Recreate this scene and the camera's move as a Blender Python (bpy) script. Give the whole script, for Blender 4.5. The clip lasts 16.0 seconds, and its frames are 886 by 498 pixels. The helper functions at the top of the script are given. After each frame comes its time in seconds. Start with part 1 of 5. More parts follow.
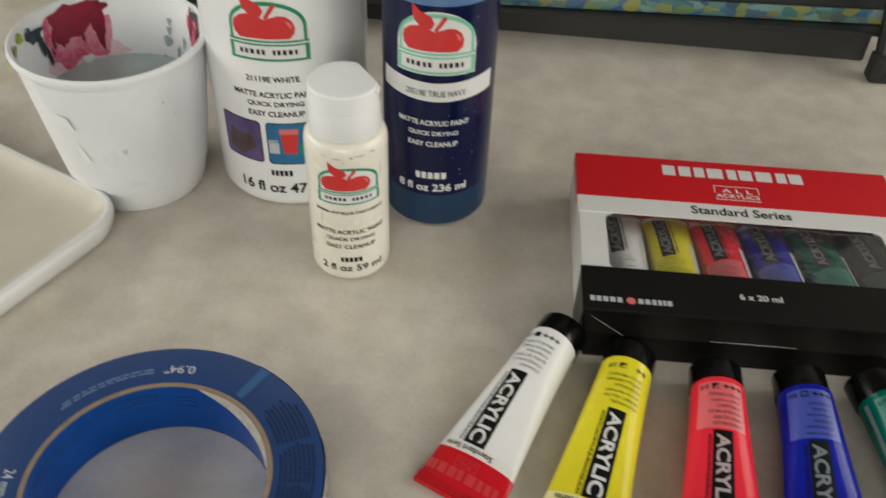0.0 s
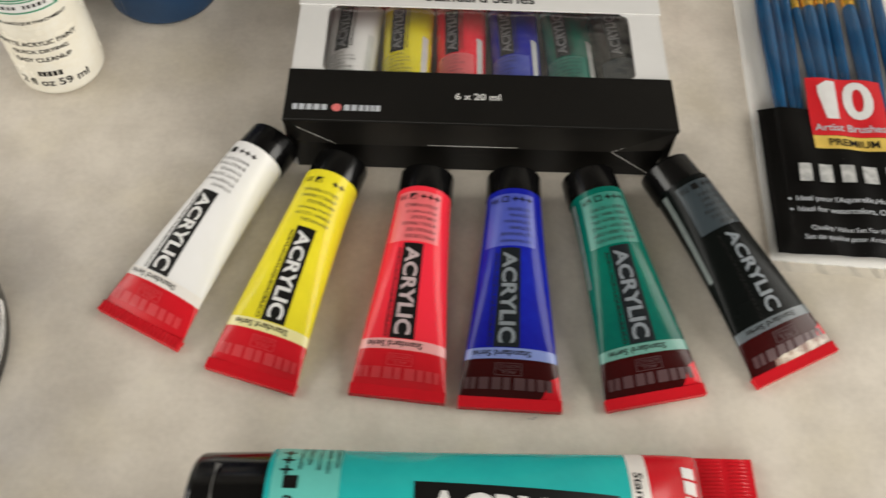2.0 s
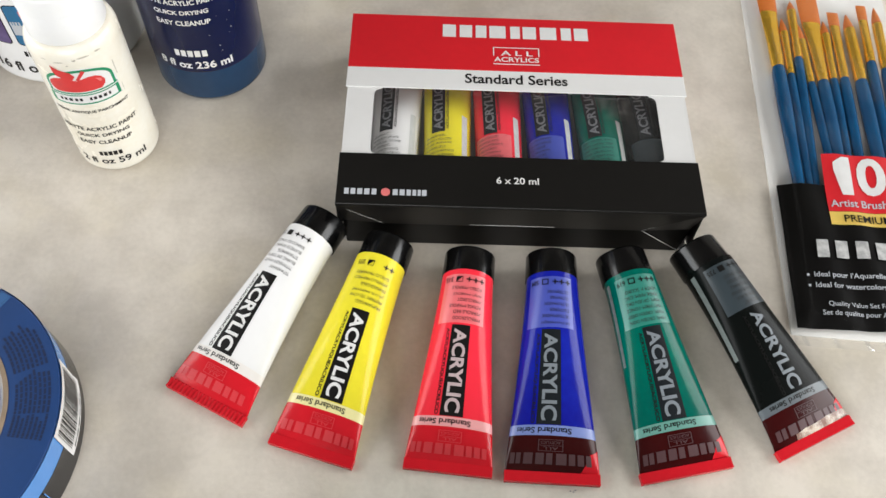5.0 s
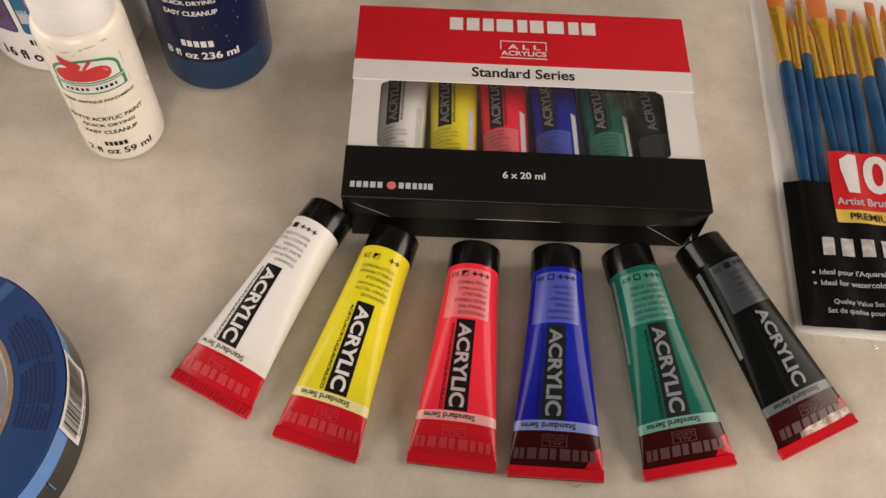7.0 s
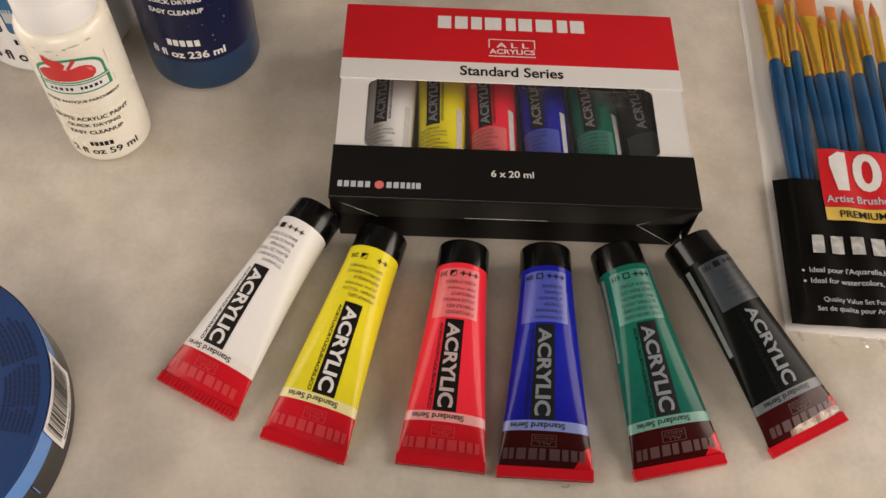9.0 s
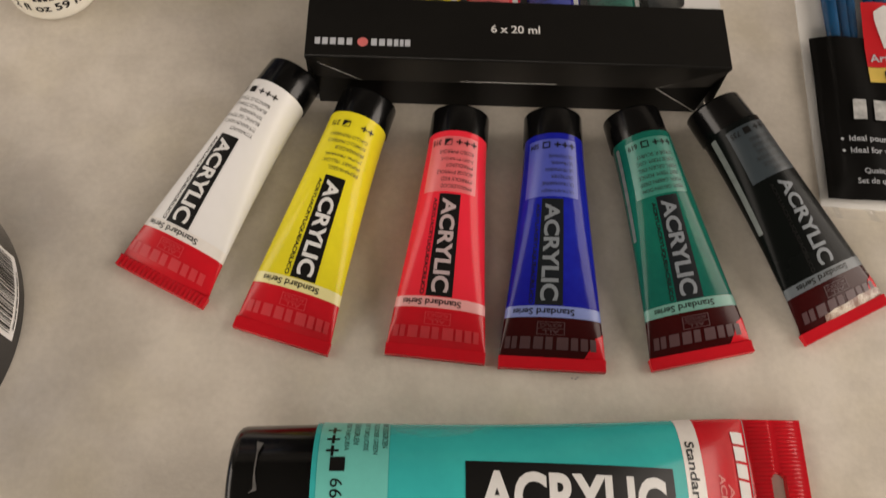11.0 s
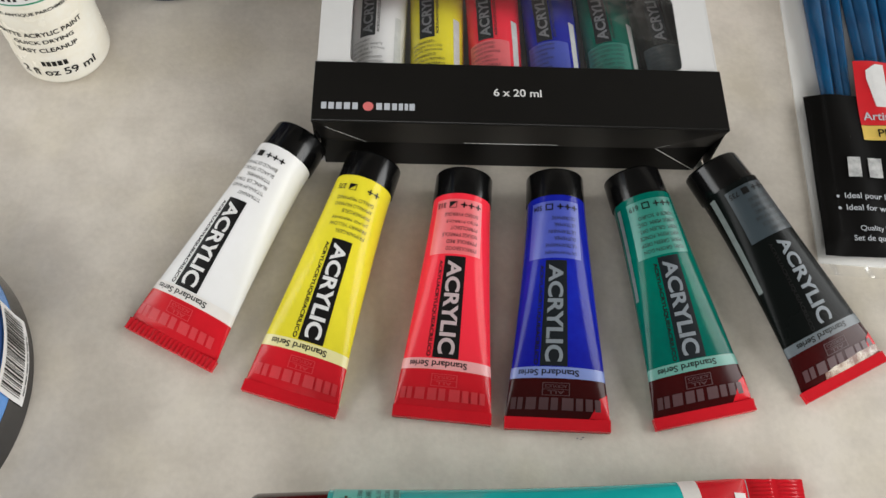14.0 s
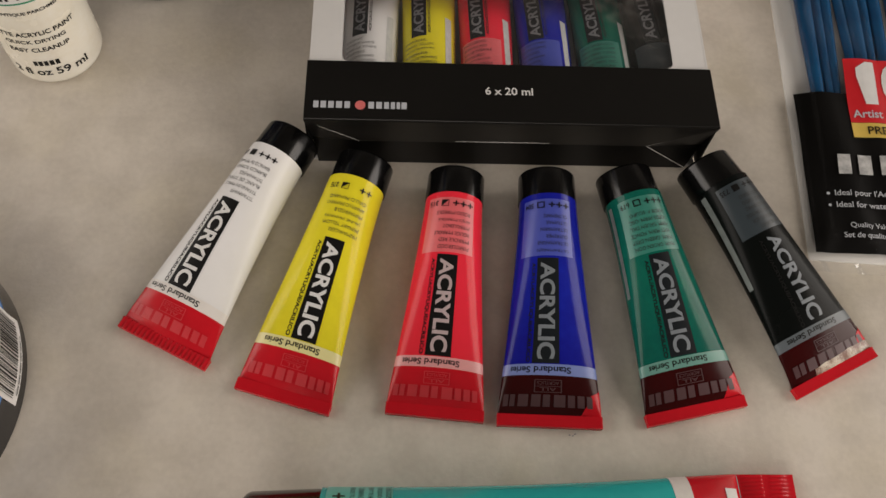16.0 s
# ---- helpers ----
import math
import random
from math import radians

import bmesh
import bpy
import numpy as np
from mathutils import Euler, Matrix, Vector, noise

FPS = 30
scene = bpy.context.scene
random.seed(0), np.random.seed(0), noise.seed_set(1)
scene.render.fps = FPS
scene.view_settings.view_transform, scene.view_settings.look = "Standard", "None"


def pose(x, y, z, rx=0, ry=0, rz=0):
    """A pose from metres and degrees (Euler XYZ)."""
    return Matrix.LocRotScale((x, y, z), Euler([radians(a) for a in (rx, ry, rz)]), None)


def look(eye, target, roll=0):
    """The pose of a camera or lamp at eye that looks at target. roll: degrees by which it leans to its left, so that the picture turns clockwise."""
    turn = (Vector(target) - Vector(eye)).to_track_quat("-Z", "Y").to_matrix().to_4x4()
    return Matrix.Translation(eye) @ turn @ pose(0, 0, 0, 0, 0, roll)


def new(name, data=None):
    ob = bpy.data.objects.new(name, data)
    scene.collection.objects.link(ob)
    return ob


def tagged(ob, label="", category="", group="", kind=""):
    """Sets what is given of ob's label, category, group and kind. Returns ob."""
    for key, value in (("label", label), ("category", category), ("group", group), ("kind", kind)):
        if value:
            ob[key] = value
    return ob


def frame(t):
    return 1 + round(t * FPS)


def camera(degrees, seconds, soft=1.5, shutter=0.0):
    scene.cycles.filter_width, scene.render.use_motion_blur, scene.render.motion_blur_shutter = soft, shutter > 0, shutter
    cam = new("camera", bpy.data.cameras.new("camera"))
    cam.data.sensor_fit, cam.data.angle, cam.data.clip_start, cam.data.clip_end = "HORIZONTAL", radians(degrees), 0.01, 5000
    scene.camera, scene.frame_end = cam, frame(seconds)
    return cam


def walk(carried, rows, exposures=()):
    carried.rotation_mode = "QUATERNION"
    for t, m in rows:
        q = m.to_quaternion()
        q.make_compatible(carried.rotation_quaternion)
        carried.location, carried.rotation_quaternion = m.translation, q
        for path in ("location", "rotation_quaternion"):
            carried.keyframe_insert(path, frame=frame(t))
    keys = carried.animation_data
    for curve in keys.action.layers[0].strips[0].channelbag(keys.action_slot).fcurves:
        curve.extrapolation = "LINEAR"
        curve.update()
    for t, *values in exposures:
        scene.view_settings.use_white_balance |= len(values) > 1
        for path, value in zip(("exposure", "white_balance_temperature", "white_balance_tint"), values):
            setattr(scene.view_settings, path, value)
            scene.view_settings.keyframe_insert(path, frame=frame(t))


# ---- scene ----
# The plan is drawn in units of 0.9 m: the 24 mm tape and its 76 mm core then come out at their true size.
PLAN = 0.9
cam = camera(53.56, 16.0, shutter=0.5)
PATH = [
    (0, (0.0516, 0.0387, 0.3007), (-0.0310, 1.5215, -1.0389), 2.37),
    (0.5, (0.0820, 0.0429, 0.2980), (0.0090, 1.4549, -1.1166), 2.44),
    (1, (0.1129, 0.0544, 0.2933), (0.0267, 1.3337, -1.2417), 0.64),
    (1.5, (0.1316, 0.0671, 0.2974), (0.0773, 1.2306, -1.3284), 0.07),
    (2, (0.1597, 0.0742, 0.2990), (0.1839, 1.1574, -1.3821), 2.68),
    (2.5, (0.1907, 0.0737, 0.3215), (0.1919, 1.1552, -1.3610), 2.37),
    (3, (0.1661, 0.0951, 0.3172), (0.1522, 1.1581, -1.3769), 1.95),
    (3.5, (0.1511, 0.0959, 0.3284), (0.1323, 1.1731, -1.3566), 1.62),
    (4, (0.1408, 0.0962, 0.3314), (0.1448, 1.1691, -1.3565), 2.23),
    (4.2, (0.1381, 0.0949, 0.3344), (0.1743, 1.1611, -1.3572), 3.22),
    (6.3, (0.1362, 0.0931, 0.3410), (0.1774, 1.1398, -1.3627), 3.94),
    (6.5, (0.1353, 0.0931, 0.3370), (0.1777, 1.1328, -1.3710), 4.13),
    (7, (0.1348, 0.0950, 0.3397), (0.1756, 1.1334, -1.3692), 4.13),
    (7.5, (0.1353, 0.0962, 0.3373), (0.1766, 1.1273, -1.3759), 4.32),
    (8, (0.1362, 0.0955, 0.3387), (0.1799, 1.1385, -1.3673), 4.22),
    (10.3, (0.1420, 0.0989, 0.3259), (0.2092, 1.1312, -1.3858), 4.98),
    (10.5, (0.1432, 0.1004, 0.3187), (0.2109, 1.1191, -1.4012), 4.98),
    (11, (0.1400, 0.1066, 0.2957), (0.2071, 0.9477, -1.5176), 5.46),
    (11.5, (0.1429, 0.1069, 0.2980), (0.2169, 0.9187, -1.5283), 5.91),
    (12, (0.1425, 0.1121, 0.3013), (0.2123, 0.9395, -1.5182), 5.75),
    (12.5, (0.1385, 0.1131, 0.2940), (0.2128, 0.9341, -1.5282), 6.08),
    (13, (0.1392, 0.1083, 0.3002), (0.2200, 0.9291, -1.5218), 6.22),
    (13.5, (0.1366, 0.1112, 0.3050), (0.2162, 0.9425, -1.5123), 5.97),
    (14, (0.1350, 0.1160, 0.3054), (0.2171, 1.0116, -1.4810), 5.70),
    (14.5, (0.1360, 0.1136, 0.3046), (0.2194, 1.0079, -1.4824), 5.73),
    (15, (0.1384, 0.1126, 0.3064), (0.2198, 1.0039, -1.4822), 5.59),
    (15.5, (0.1358, 0.1128, 0.3087), (0.2232, 1.0089, -1.4772), 5.83),
    (16, (0.1361, 0.1155, 0.3066), (0.2288, 1.0067, -1.4814), 6.13),
]
EXPOSURES = [
    (0.0, -0.53, 6700, 5), (0.5, -0.50, 6900, 5), (1.0, -0.17, 6650, 6), (1.5, -0.03, 6800, 8), (2.0, -0.10, 6800, 8), (2.5, 0.15, 6250, 8), (3.0, 0.21, 6150, 7), (3.5, 0.24, 6100, 7),
    (4.0, 0.24, 6050, 7), (6.5, -0.15, 7250, 15), (7.0, -0.32, 7550, 17), (8.0, -0.38, 7550, 17), (10.5, -0.29, 7500, 17), (11.0, -0.49, 7500, 15), (11.5, -0.08, 6800, 11), (12.5, -0.10, 6400, 10),
    (13.0, -0.10, 6300, 9), (13.5, -0.15, 6350, 9), (14.0, -0.09, 6300, 8), (14.5, -0.52, 7000, 13), (15.0, -0.60, 7050, 14), (16.0, -0.65, 7150, 14),
]
walk(cam, [(t, look(PLAN * Vector(eye), PLAN * Vector(target), roll)) for t, eye, target, roll in PATH], EXPOSURES)

# ---- light ----
world = bpy.data.worlds.new("sky")
scene.world = world
world.use_nodes = True
_nt = world.node_tree
_sky = _nt.nodes.new("ShaderNodeTexSky")
_sky.sky_type, _sky.sun_disc = "NISHITA", False
_sky.sun_elevation, _sky.sun_rotation = radians(40), radians(90)
_nt.links.new(_sky.outputs[0], _nt.nodes["Background"].inputs[0])
_nt.nodes["Background"].inputs[1].default_value = 0.1

ROOM_X0, ROOM_X1, ROOM_Y0, ROOM_Y1 = -2.0, 2.0, -1.9, 1.9
FLOOR_Z, CEIL_Z = -0.74, 1.75
WEST_WIN = (-0.9, 1.3, 0.25, 1.6)
EAST_WIN = (-0.7, 1.3, 0.25, 1.6)
# Made-up south opening: holds the fill lamp, no window is known here.
SOUTH_FILL = (-0.9, 0.7, 0.35, 1.55)


def area_lamp(name, place, target, wide, high, watts, colour):
    data = bpy.data.lights.new(name, "AREA")
    data.shape, data.size, data.size_y, data.energy, data.color = "RECTANGLE", wide, high, watts, colour
    ob = new(name, data)
    ob.matrix_world = look(place, target)
    return ob


for _name, _x, _w, _watts in (("west_window_daylight", ROOM_X0 - 0.02, WEST_WIN, 46.0), ("east_window_daylight", ROOM_X1 + 0.02, EAST_WIN, 46.0)):
    _y, _z = (_w[0] + _w[1]) / 2, (_w[2] + _w[3]) / 2
    area_lamp(_name, (_x, _y, _z), (0.0, _y, _z), _w[1] - _w[0] - 0.06, _w[3] - _w[2] - 0.06, _watts, (1.0, 0.97, 0.92))
# Added fill lamp, unseen: brightens the south-facing fronts of cup and bottles.
area_lamp("south_fill_light", (-0.1, ROOM_Y0 - 0.02, 0.95), (-0.1, 0.0, 0.95), 1.54, 1.14, 38.0, (1.0, 0.97, 0.92))


# ---- materials ----
def rgb(c):
    return (*c, 1.0)


def mat(name, colour, rough=0.5, metal=0.0, coat=0.0, vary=0.06, scale=60.0, bump=0.0, bump_scale=400.0, spec=0.5, second=None, sss=0.0, span=0.55):
    """A surface with variation at two scales: broad mottling and fine grain, and a little relief."""
    m = bpy.data.materials.new(name)
    m.use_nodes = True
    nt = m.node_tree
    b = nt.nodes["Principled BSDF"]
    tc = nt.nodes.new("ShaderNodeTexCoord")
    n1 = nt.nodes.new("ShaderNodeTexNoise")
    n1.inputs["Scale"].default_value, n1.inputs["Detail"].default_value = scale, 4.0
    n2 = nt.nodes.new("ShaderNodeTexNoise")
    n2.inputs["Scale"].default_value, n2.inputs["Detail"].default_value = scale * 9, 3.0
    add = nt.nodes.new("ShaderNodeMath")
    add.operation = "MULTIPLY_ADD"
    add.inputs[1].default_value = 0.35
    ramp = nt.nodes.new("ShaderNodeMix")
    ramp.data_type = "RGBA"
    lo = second or [max(0.0, v * (1 - 2.2 * vary)) for v in colour]
    ramp.inputs[6].default_value, ramp.inputs[7].default_value = rgb(lo), rgb(colour)
    rng = nt.nodes.new("ShaderNodeMapRange")
    rng.inputs[1].default_value, rng.inputs[2].default_value = 0.675 - span / 2, 0.675 + span / 2
    for n in (n1, n2):
        nt.links.new(tc.outputs["Object"], n.inputs["Vector"])
    nt.links.new(n2.outputs[0], add.inputs[0])
    nt.links.new(n1.outputs[0], add.inputs[2])
    nt.links.new(add.outputs[0], rng.inputs[0])
    nt.links.new(rng.outputs[0], ramp.inputs[0])
    nt.links.new(ramp.outputs[2], b.inputs["Base Color"])
    rr = nt.nodes.new("ShaderNodeMapRange")
    rr.inputs[3].default_value, rr.inputs[4].default_value = min(1.0, rough * 1.2), max(0.02, rough * 0.85)
    nt.links.new(n1.outputs[0], rr.inputs[0])
    nt.links.new(rr.outputs[0], b.inputs["Roughness"])
    b.inputs["Metallic"].default_value = metal
    b.inputs["Specular IOR Level"].default_value = spec
    b.inputs["Coat Weight"].default_value = coat
    b.inputs["Coat Roughness"].default_value = 0.12
    if sss:
        b.inputs["Subsurface Weight"].default_value = sss
        b.inputs["Subsurface Scale"].default_value = 0.004
    if bump:
        n3 = nt.nodes.new("ShaderNodeTexNoise")
        n3.inputs["Scale"].default_value, n3.inputs["Detail"].default_value = bump_scale, 3.0
        bp = nt.nodes.new("ShaderNodeBump")
        bp.inputs["Strength"].default_value, bp.inputs["Distance"].default_value = bump, 0.0004
        nt.links.new(tc.outputs["Object"], n3.inputs["Vector"])
        nt.links.new(n3.outputs[0], bp.inputs["Height"])
        nt.links.new(bp.outputs[0], b.inputs["Normal"])
    return m


def clear_film(name, haze=0.06, gloss=0.10, rough=0.12, tint=(1, 1, 1), bump=0.5, bump_scale=60):
    """Thin clear plastic: mostly see-through, a little milky, with gloss that grows at a slant."""
    m = bpy.data.materials.new(name)
    m.use_nodes = True
    nt = m.node_tree
    nt.nodes.remove(nt.nodes["Principled BSDF"])
    out = nt.nodes["Material Output"]
    tr = nt.nodes.new("ShaderNodeBsdfTransparent")
    tr.inputs[0].default_value = rgb(tint)
    df = nt.nodes.new("ShaderNodeBsdfDiffuse")
    df.inputs[0].default_value = (0.85, 0.85, 0.84, 1)
    gl = nt.nodes.new("ShaderNodeBsdfGlossy")
    gl.inputs["Roughness"].default_value = rough
    mx1, mx2 = nt.nodes.new("ShaderNodeMixShader"), nt.nodes.new("ShaderNodeMixShader")
    mx1.inputs[0].default_value = haze
    nt.links.new(tr.outputs[0], mx1.inputs[1])
    nt.links.new(df.outputs[0], mx1.inputs[2])
    fr = nt.nodes.new("ShaderNodeFresnel")
    fr.inputs[0].default_value = 1.45
    mul = nt.nodes.new("ShaderNodeMath")
    mul.operation = "MULTIPLY"
    mul.inputs[1].default_value = gloss * 10
    mul.use_clamp = True
    nt.links.new(fr.outputs[0], mul.inputs[0])
    nt.links.new(mul.outputs[0], mx2.inputs[0])
    nt.links.new(mx1.outputs[0], mx2.inputs[1])
    nt.links.new(gl.outputs[0], mx2.inputs[2])
    nt.links.new(mx2.outputs[0], out.inputs[0])
    tc, ns, bp = nt.nodes.new("ShaderNodeTexCoord"), nt.nodes.new("ShaderNodeTexNoise"), nt.nodes.new("ShaderNodeBump")
    ns.inputs["Scale"].default_value = bump_scale
    bp.inputs["Strength"].default_value, bp.inputs["Distance"].default_value = bump, 0.002
    nt.links.new(tc.outputs["Object"], ns.inputs["Vector"])
    nt.links.new(ns.outputs[0], bp.inputs["Height"])
    for n in (gl, df):
        nt.links.new(bp.outputs[0], n.inputs["Normal"])
    return m


M_TABLE = mat("mottled_laminate", (0.665, 0.609, 0.535), 0.45, scale=52, bump=0.15, bump_scale=900, second=(0.545, 0.494, 0.430), span=0.34)
_nt = M_TABLE.node_tree
_tc = next(n for n in _nt.nodes if n.bl_idname == "ShaderNodeTexCoord")
_bsdf = _nt.nodes["Principled BSDF"]
_base = _bsdf.inputs["Base Color"].links[0].from_socket
_ns, _rg, _mx = _nt.nodes.new("ShaderNodeTexNoise"), _nt.nodes.new("ShaderNodeMapRange"), _nt.nodes.new("ShaderNodeMix")
_ns.inputs["Scale"].default_value, _ns.inputs["Detail"].default_value = 22.0, 7.0
_rg.inputs[1].default_value, _rg.inputs[2].default_value, _rg.inputs[3].default_value, _rg.inputs[4].default_value = 0.5, 0.75, 0.0, 0.7
_mx.data_type, _mx.blend_type = "RGBA", "MULTIPLY"
_mx.inputs[7].default_value = (0.95, 0.93, 0.82, 1.0)
_nt.links.new(_tc.outputs["Object"], _ns.inputs["Vector"])
_nt.links.new(_ns.outputs[0], _rg.inputs[0])
_nt.links.new(_rg.outputs[0], _mx.inputs[0])
_nt.links.new(_base, _mx.inputs[6])
_nt.links.new(_mx.outputs[2], _bsdf.inputs["Base Color"])
M_TABLE_EDGE = mat("table_edge_plastic", (0.5, 0.48, 0.44), 0.5)
M_WALL = mat("painted_plaster", (0.38, 0.365, 0.34), 0.8, scale=3, bump=0.2, bump_scale=120)
# Unseen ceiling: colour set dark so glossy dark things mirror less brightness.
M_CEIL = mat("unseen_dark_ceiling", (0.16, 0.155, 0.145), 0.9, scale=3)
M_FLOOR = mat("brown_floor", (0.24, 0.17, 0.11), 0.5, scale=6)
M_METAL_LEG = mat("grey_leg_metal", (0.35, 0.35, 0.36), 0.4, 0.8)
M_WHITE_PL = mat("white_plastic", (0.81, 0.81, 0.81), 0.35, vary=0.03, scale=40, coat=0.1)
M_CUP = mat("white_cup_plastic", (0.82, 0.825, 0.84), 0.42, vary=0.04, scale=30, bump=0.1, bump_scale=120)
M_CERAMIC = mat("white_glazed_ceramic", (0.74, 0.735, 0.72), 0.2, vary=0.03, scale=14, coat=0.3)
# Well of the dish: creamier and darker than its rim.
M_WELL = mat("cream_well_glaze", (0.60, 0.56, 0.47), 0.35, vary=0.05, scale=9, second=(0.50, 0.46, 0.38))
M_BLACK_PL = mat("black_cap_plastic", (0.0035, 0.0034, 0.0035), 0.17, vary=0.15, scale=50, coat=0.0, spec=0.35)
M_SLEEVE_INK = mat("black_sleeve_print", (0.0045, 0.0042, 0.0040), 0.34, vary=0.15, scale=30, bump=0.1, bump_scale=45, spec=0.12)
M_BLACK_CARD = mat("black_coated_card", (0.0075, 0.0068, 0.0062), 0.30, vary=0.15, scale=30, bump=0.1, bump_scale=45, spec=0.30)
M_WHITE_CARD = mat("white_coated_card", (0.73, 0.72, 0.71), 0.38, vary=0.03, scale=30)
M_RED_CARD = mat("red_coated_card", (0.64, 0.014, 0.022), 0.36, vary=0.06, scale=30, coat=0.0, spec=0.4)
M_INK_WHITE = mat("white_ink", (0.72, 0.71, 0.7), 0.4, vary=0.04, scale=300)
M_INK_BLACK = mat("black_ink", (0.006, 0.0055, 0.0055), 0.35, vary=0.1, scale=300, spec=0.25)
M_INK_FINE = mat("fine_print_ink", (0.022, 0.021, 0.022), 0.4, vary=0.1, scale=300)
M_INK_GREY = mat("grey_ink", (0.22, 0.225, 0.24), 0.4, vary=0.05, scale=300)
M_INK_PALE = mat("pale_grey_ink", (0.5, 0.52, 0.56), 0.4, vary=0.05, scale=300)
M_INK_RED = mat("red_ink", (0.62, 0.035, 0.035), 0.35, vary=0.06, scale=200)
M_INK_GREEN = mat("green_ink", (0.01, 0.25, 0.11), 0.35, vary=0.06, scale=200)
M_INK_MINT = mat("mint_ink", (0.2, 0.55, 0.38), 0.35, vary=0.06, scale=200)
M_INK_PINK = mat("pink_ink", (0.70, 0.17, 0.165), 0.4, vary=0.05, scale=300)
M_INK_ROSE = mat("rose_print", (0.62, 0.034, 0.044), 0.35, vary=0.05, scale=300)
M_CHALK = mat("chalky_white_ink", (0.52, 0.52, 0.51), 0.5, scale=300, second=(0.30, 0.30, 0.30), span=0.3)
M_INK_YELLOW = mat("ochre_ink", (0.72, 0.5, 0.1), 0.4, vary=0.06, scale=200)
M_FOLD_SLIT = mat("worn_fold_and_slit_glint", (0.68, 0.66, 0.64), 0.6, vary=0.2, scale=600)
M_FILM = clear_film("clear_window_film", 0.02, 0.018)
M_BAG = clear_film("clear_sleeve_film", 0.004, 0.006, 0.06, bump=0.45, bump_scale=45)
M_BAG_BACK = clear_film("milky_sleeve_back", 0.6, 0.03, 0.3, bump=0.1, bump_scale=45)


# ---- building helpers ----
def link_mesh(name, bm, material, parent=None, smooth=True, angle=0.6):
    me = bpy.data.meshes.new(name)
    bm.normal_update()
    for f in bm.faces:
        f.smooth = smooth
    if smooth:
        for e in bm.edges:
            if len(e.link_faces) == 2 and e.calc_face_angle(0) > angle:
                e.smooth = False
    bm.to_mesh(me)
    bm.free()
    me.materials.append(material)
    ob = new(name, me)
    if parent is not None:
        ob.parent = parent
    return ob


def part(name, bm, material, parent, label="", smooth=True, angle=0.6):
    ob = link_mesh(name, bm, material, parent, smooth, angle)
    if label:
        ob["label"] = label
    return ob


def thing(name, m, label, category, group="", kind="", plan=PLAN):
    ob = new(name)
    ob.empty_display_size = 0.01
    ob.matrix_world = Matrix.Scale(plan, 4) @ m
    return tagged(ob, label, category, group, kind)


def grid(fn, a0, a1, b0, b1, na, nb, wrap=False):
    """A sheet fn(a, b) over a rectangle of parameters."""
    bm = bmesh.new()
    rows = []
    for i in range(na + 1):
        a = a0 + (a1 - a0) * i / na
        rows.append([bm.verts.new(fn(a, b0 + (b1 - b0) * j / nb)) for j in range(nb if wrap else nb + 1)])
    for i in range(na):
        for j in range(nb):
            k = (j + 1) % len(rows[0])
            bm.faces.new((rows[i][j], rows[i][k], rows[i + 1][k], rows[i + 1][j]))
    return bm


def lathe(profile, seg=64, closed=False):
    """A turned shape from (radius, height) pairs, from the bottom of its outside on; ends at radius 0 are closed."""
    bm = bmesh.new()
    rings = []
    for r, z in profile:
        if r < 1e-6:
            rings.append([bm.verts.new((0, 0, z))])
        else:
            rings.append([bm.verts.new((r * math.cos(2 * math.pi * k / seg), r * math.sin(2 * math.pi * k / seg), z)) for k in range(seg)])
    pairs = list(zip(rings, rings[1:])) + ([(rings[-1], rings[0])] if closed else [])
    for p, q in pairs:
        for k in range(seg):
            l = (k + 1) % seg
            if len(p) == 1 and len(q) > 1:
                bm.faces.new((p[0], q[l], q[k]))
            elif len(q) == 1 and len(p) > 1:
                bm.faces.new((p[k], p[l], q[0]))
            elif len(p) > 1:
                bm.faces.new((p[k], p[l], q[l], q[k]))
    return bm


def arc_profile(r0, z0, r1, z1, n=5, bulge="out"):
    """A quarter-round run of (radius, height) points between two points."""
    pts = []
    for i in range(n + 1):
        a = math.pi / 2 * i / n
        if bulge == "out":
            pts.append((r1 + (r0 - r1) * math.cos(a), z0 + (z1 - z0) * math.sin(a)))
        else:
            pts.append((r0 + (r1 - r0) * math.sin(a), z1 + (z0 - z1) * math.cos(a)))
    return pts


def box(x0, x1, y0, y1, z0, z1, bevel=0.0, seg=2):
    bm = bmesh.new()
    bmesh.ops.create_cube(bm, size=1.0)
    for v in bm.verts:
        v.co = Vector((x0 + (x1 - x0) * (v.co.x + 0.5), y0 + (y1 - y0) * (v.co.y + 0.5), z0 + (z1 - z0) * (v.co.z + 0.5)))
    if bevel:
        bmesh.ops.bevel(bm, geom=bm.edges[:], offset=bevel, segments=seg, affect="EDGES", profile=0.5)
    return bm


_glyphs = {}


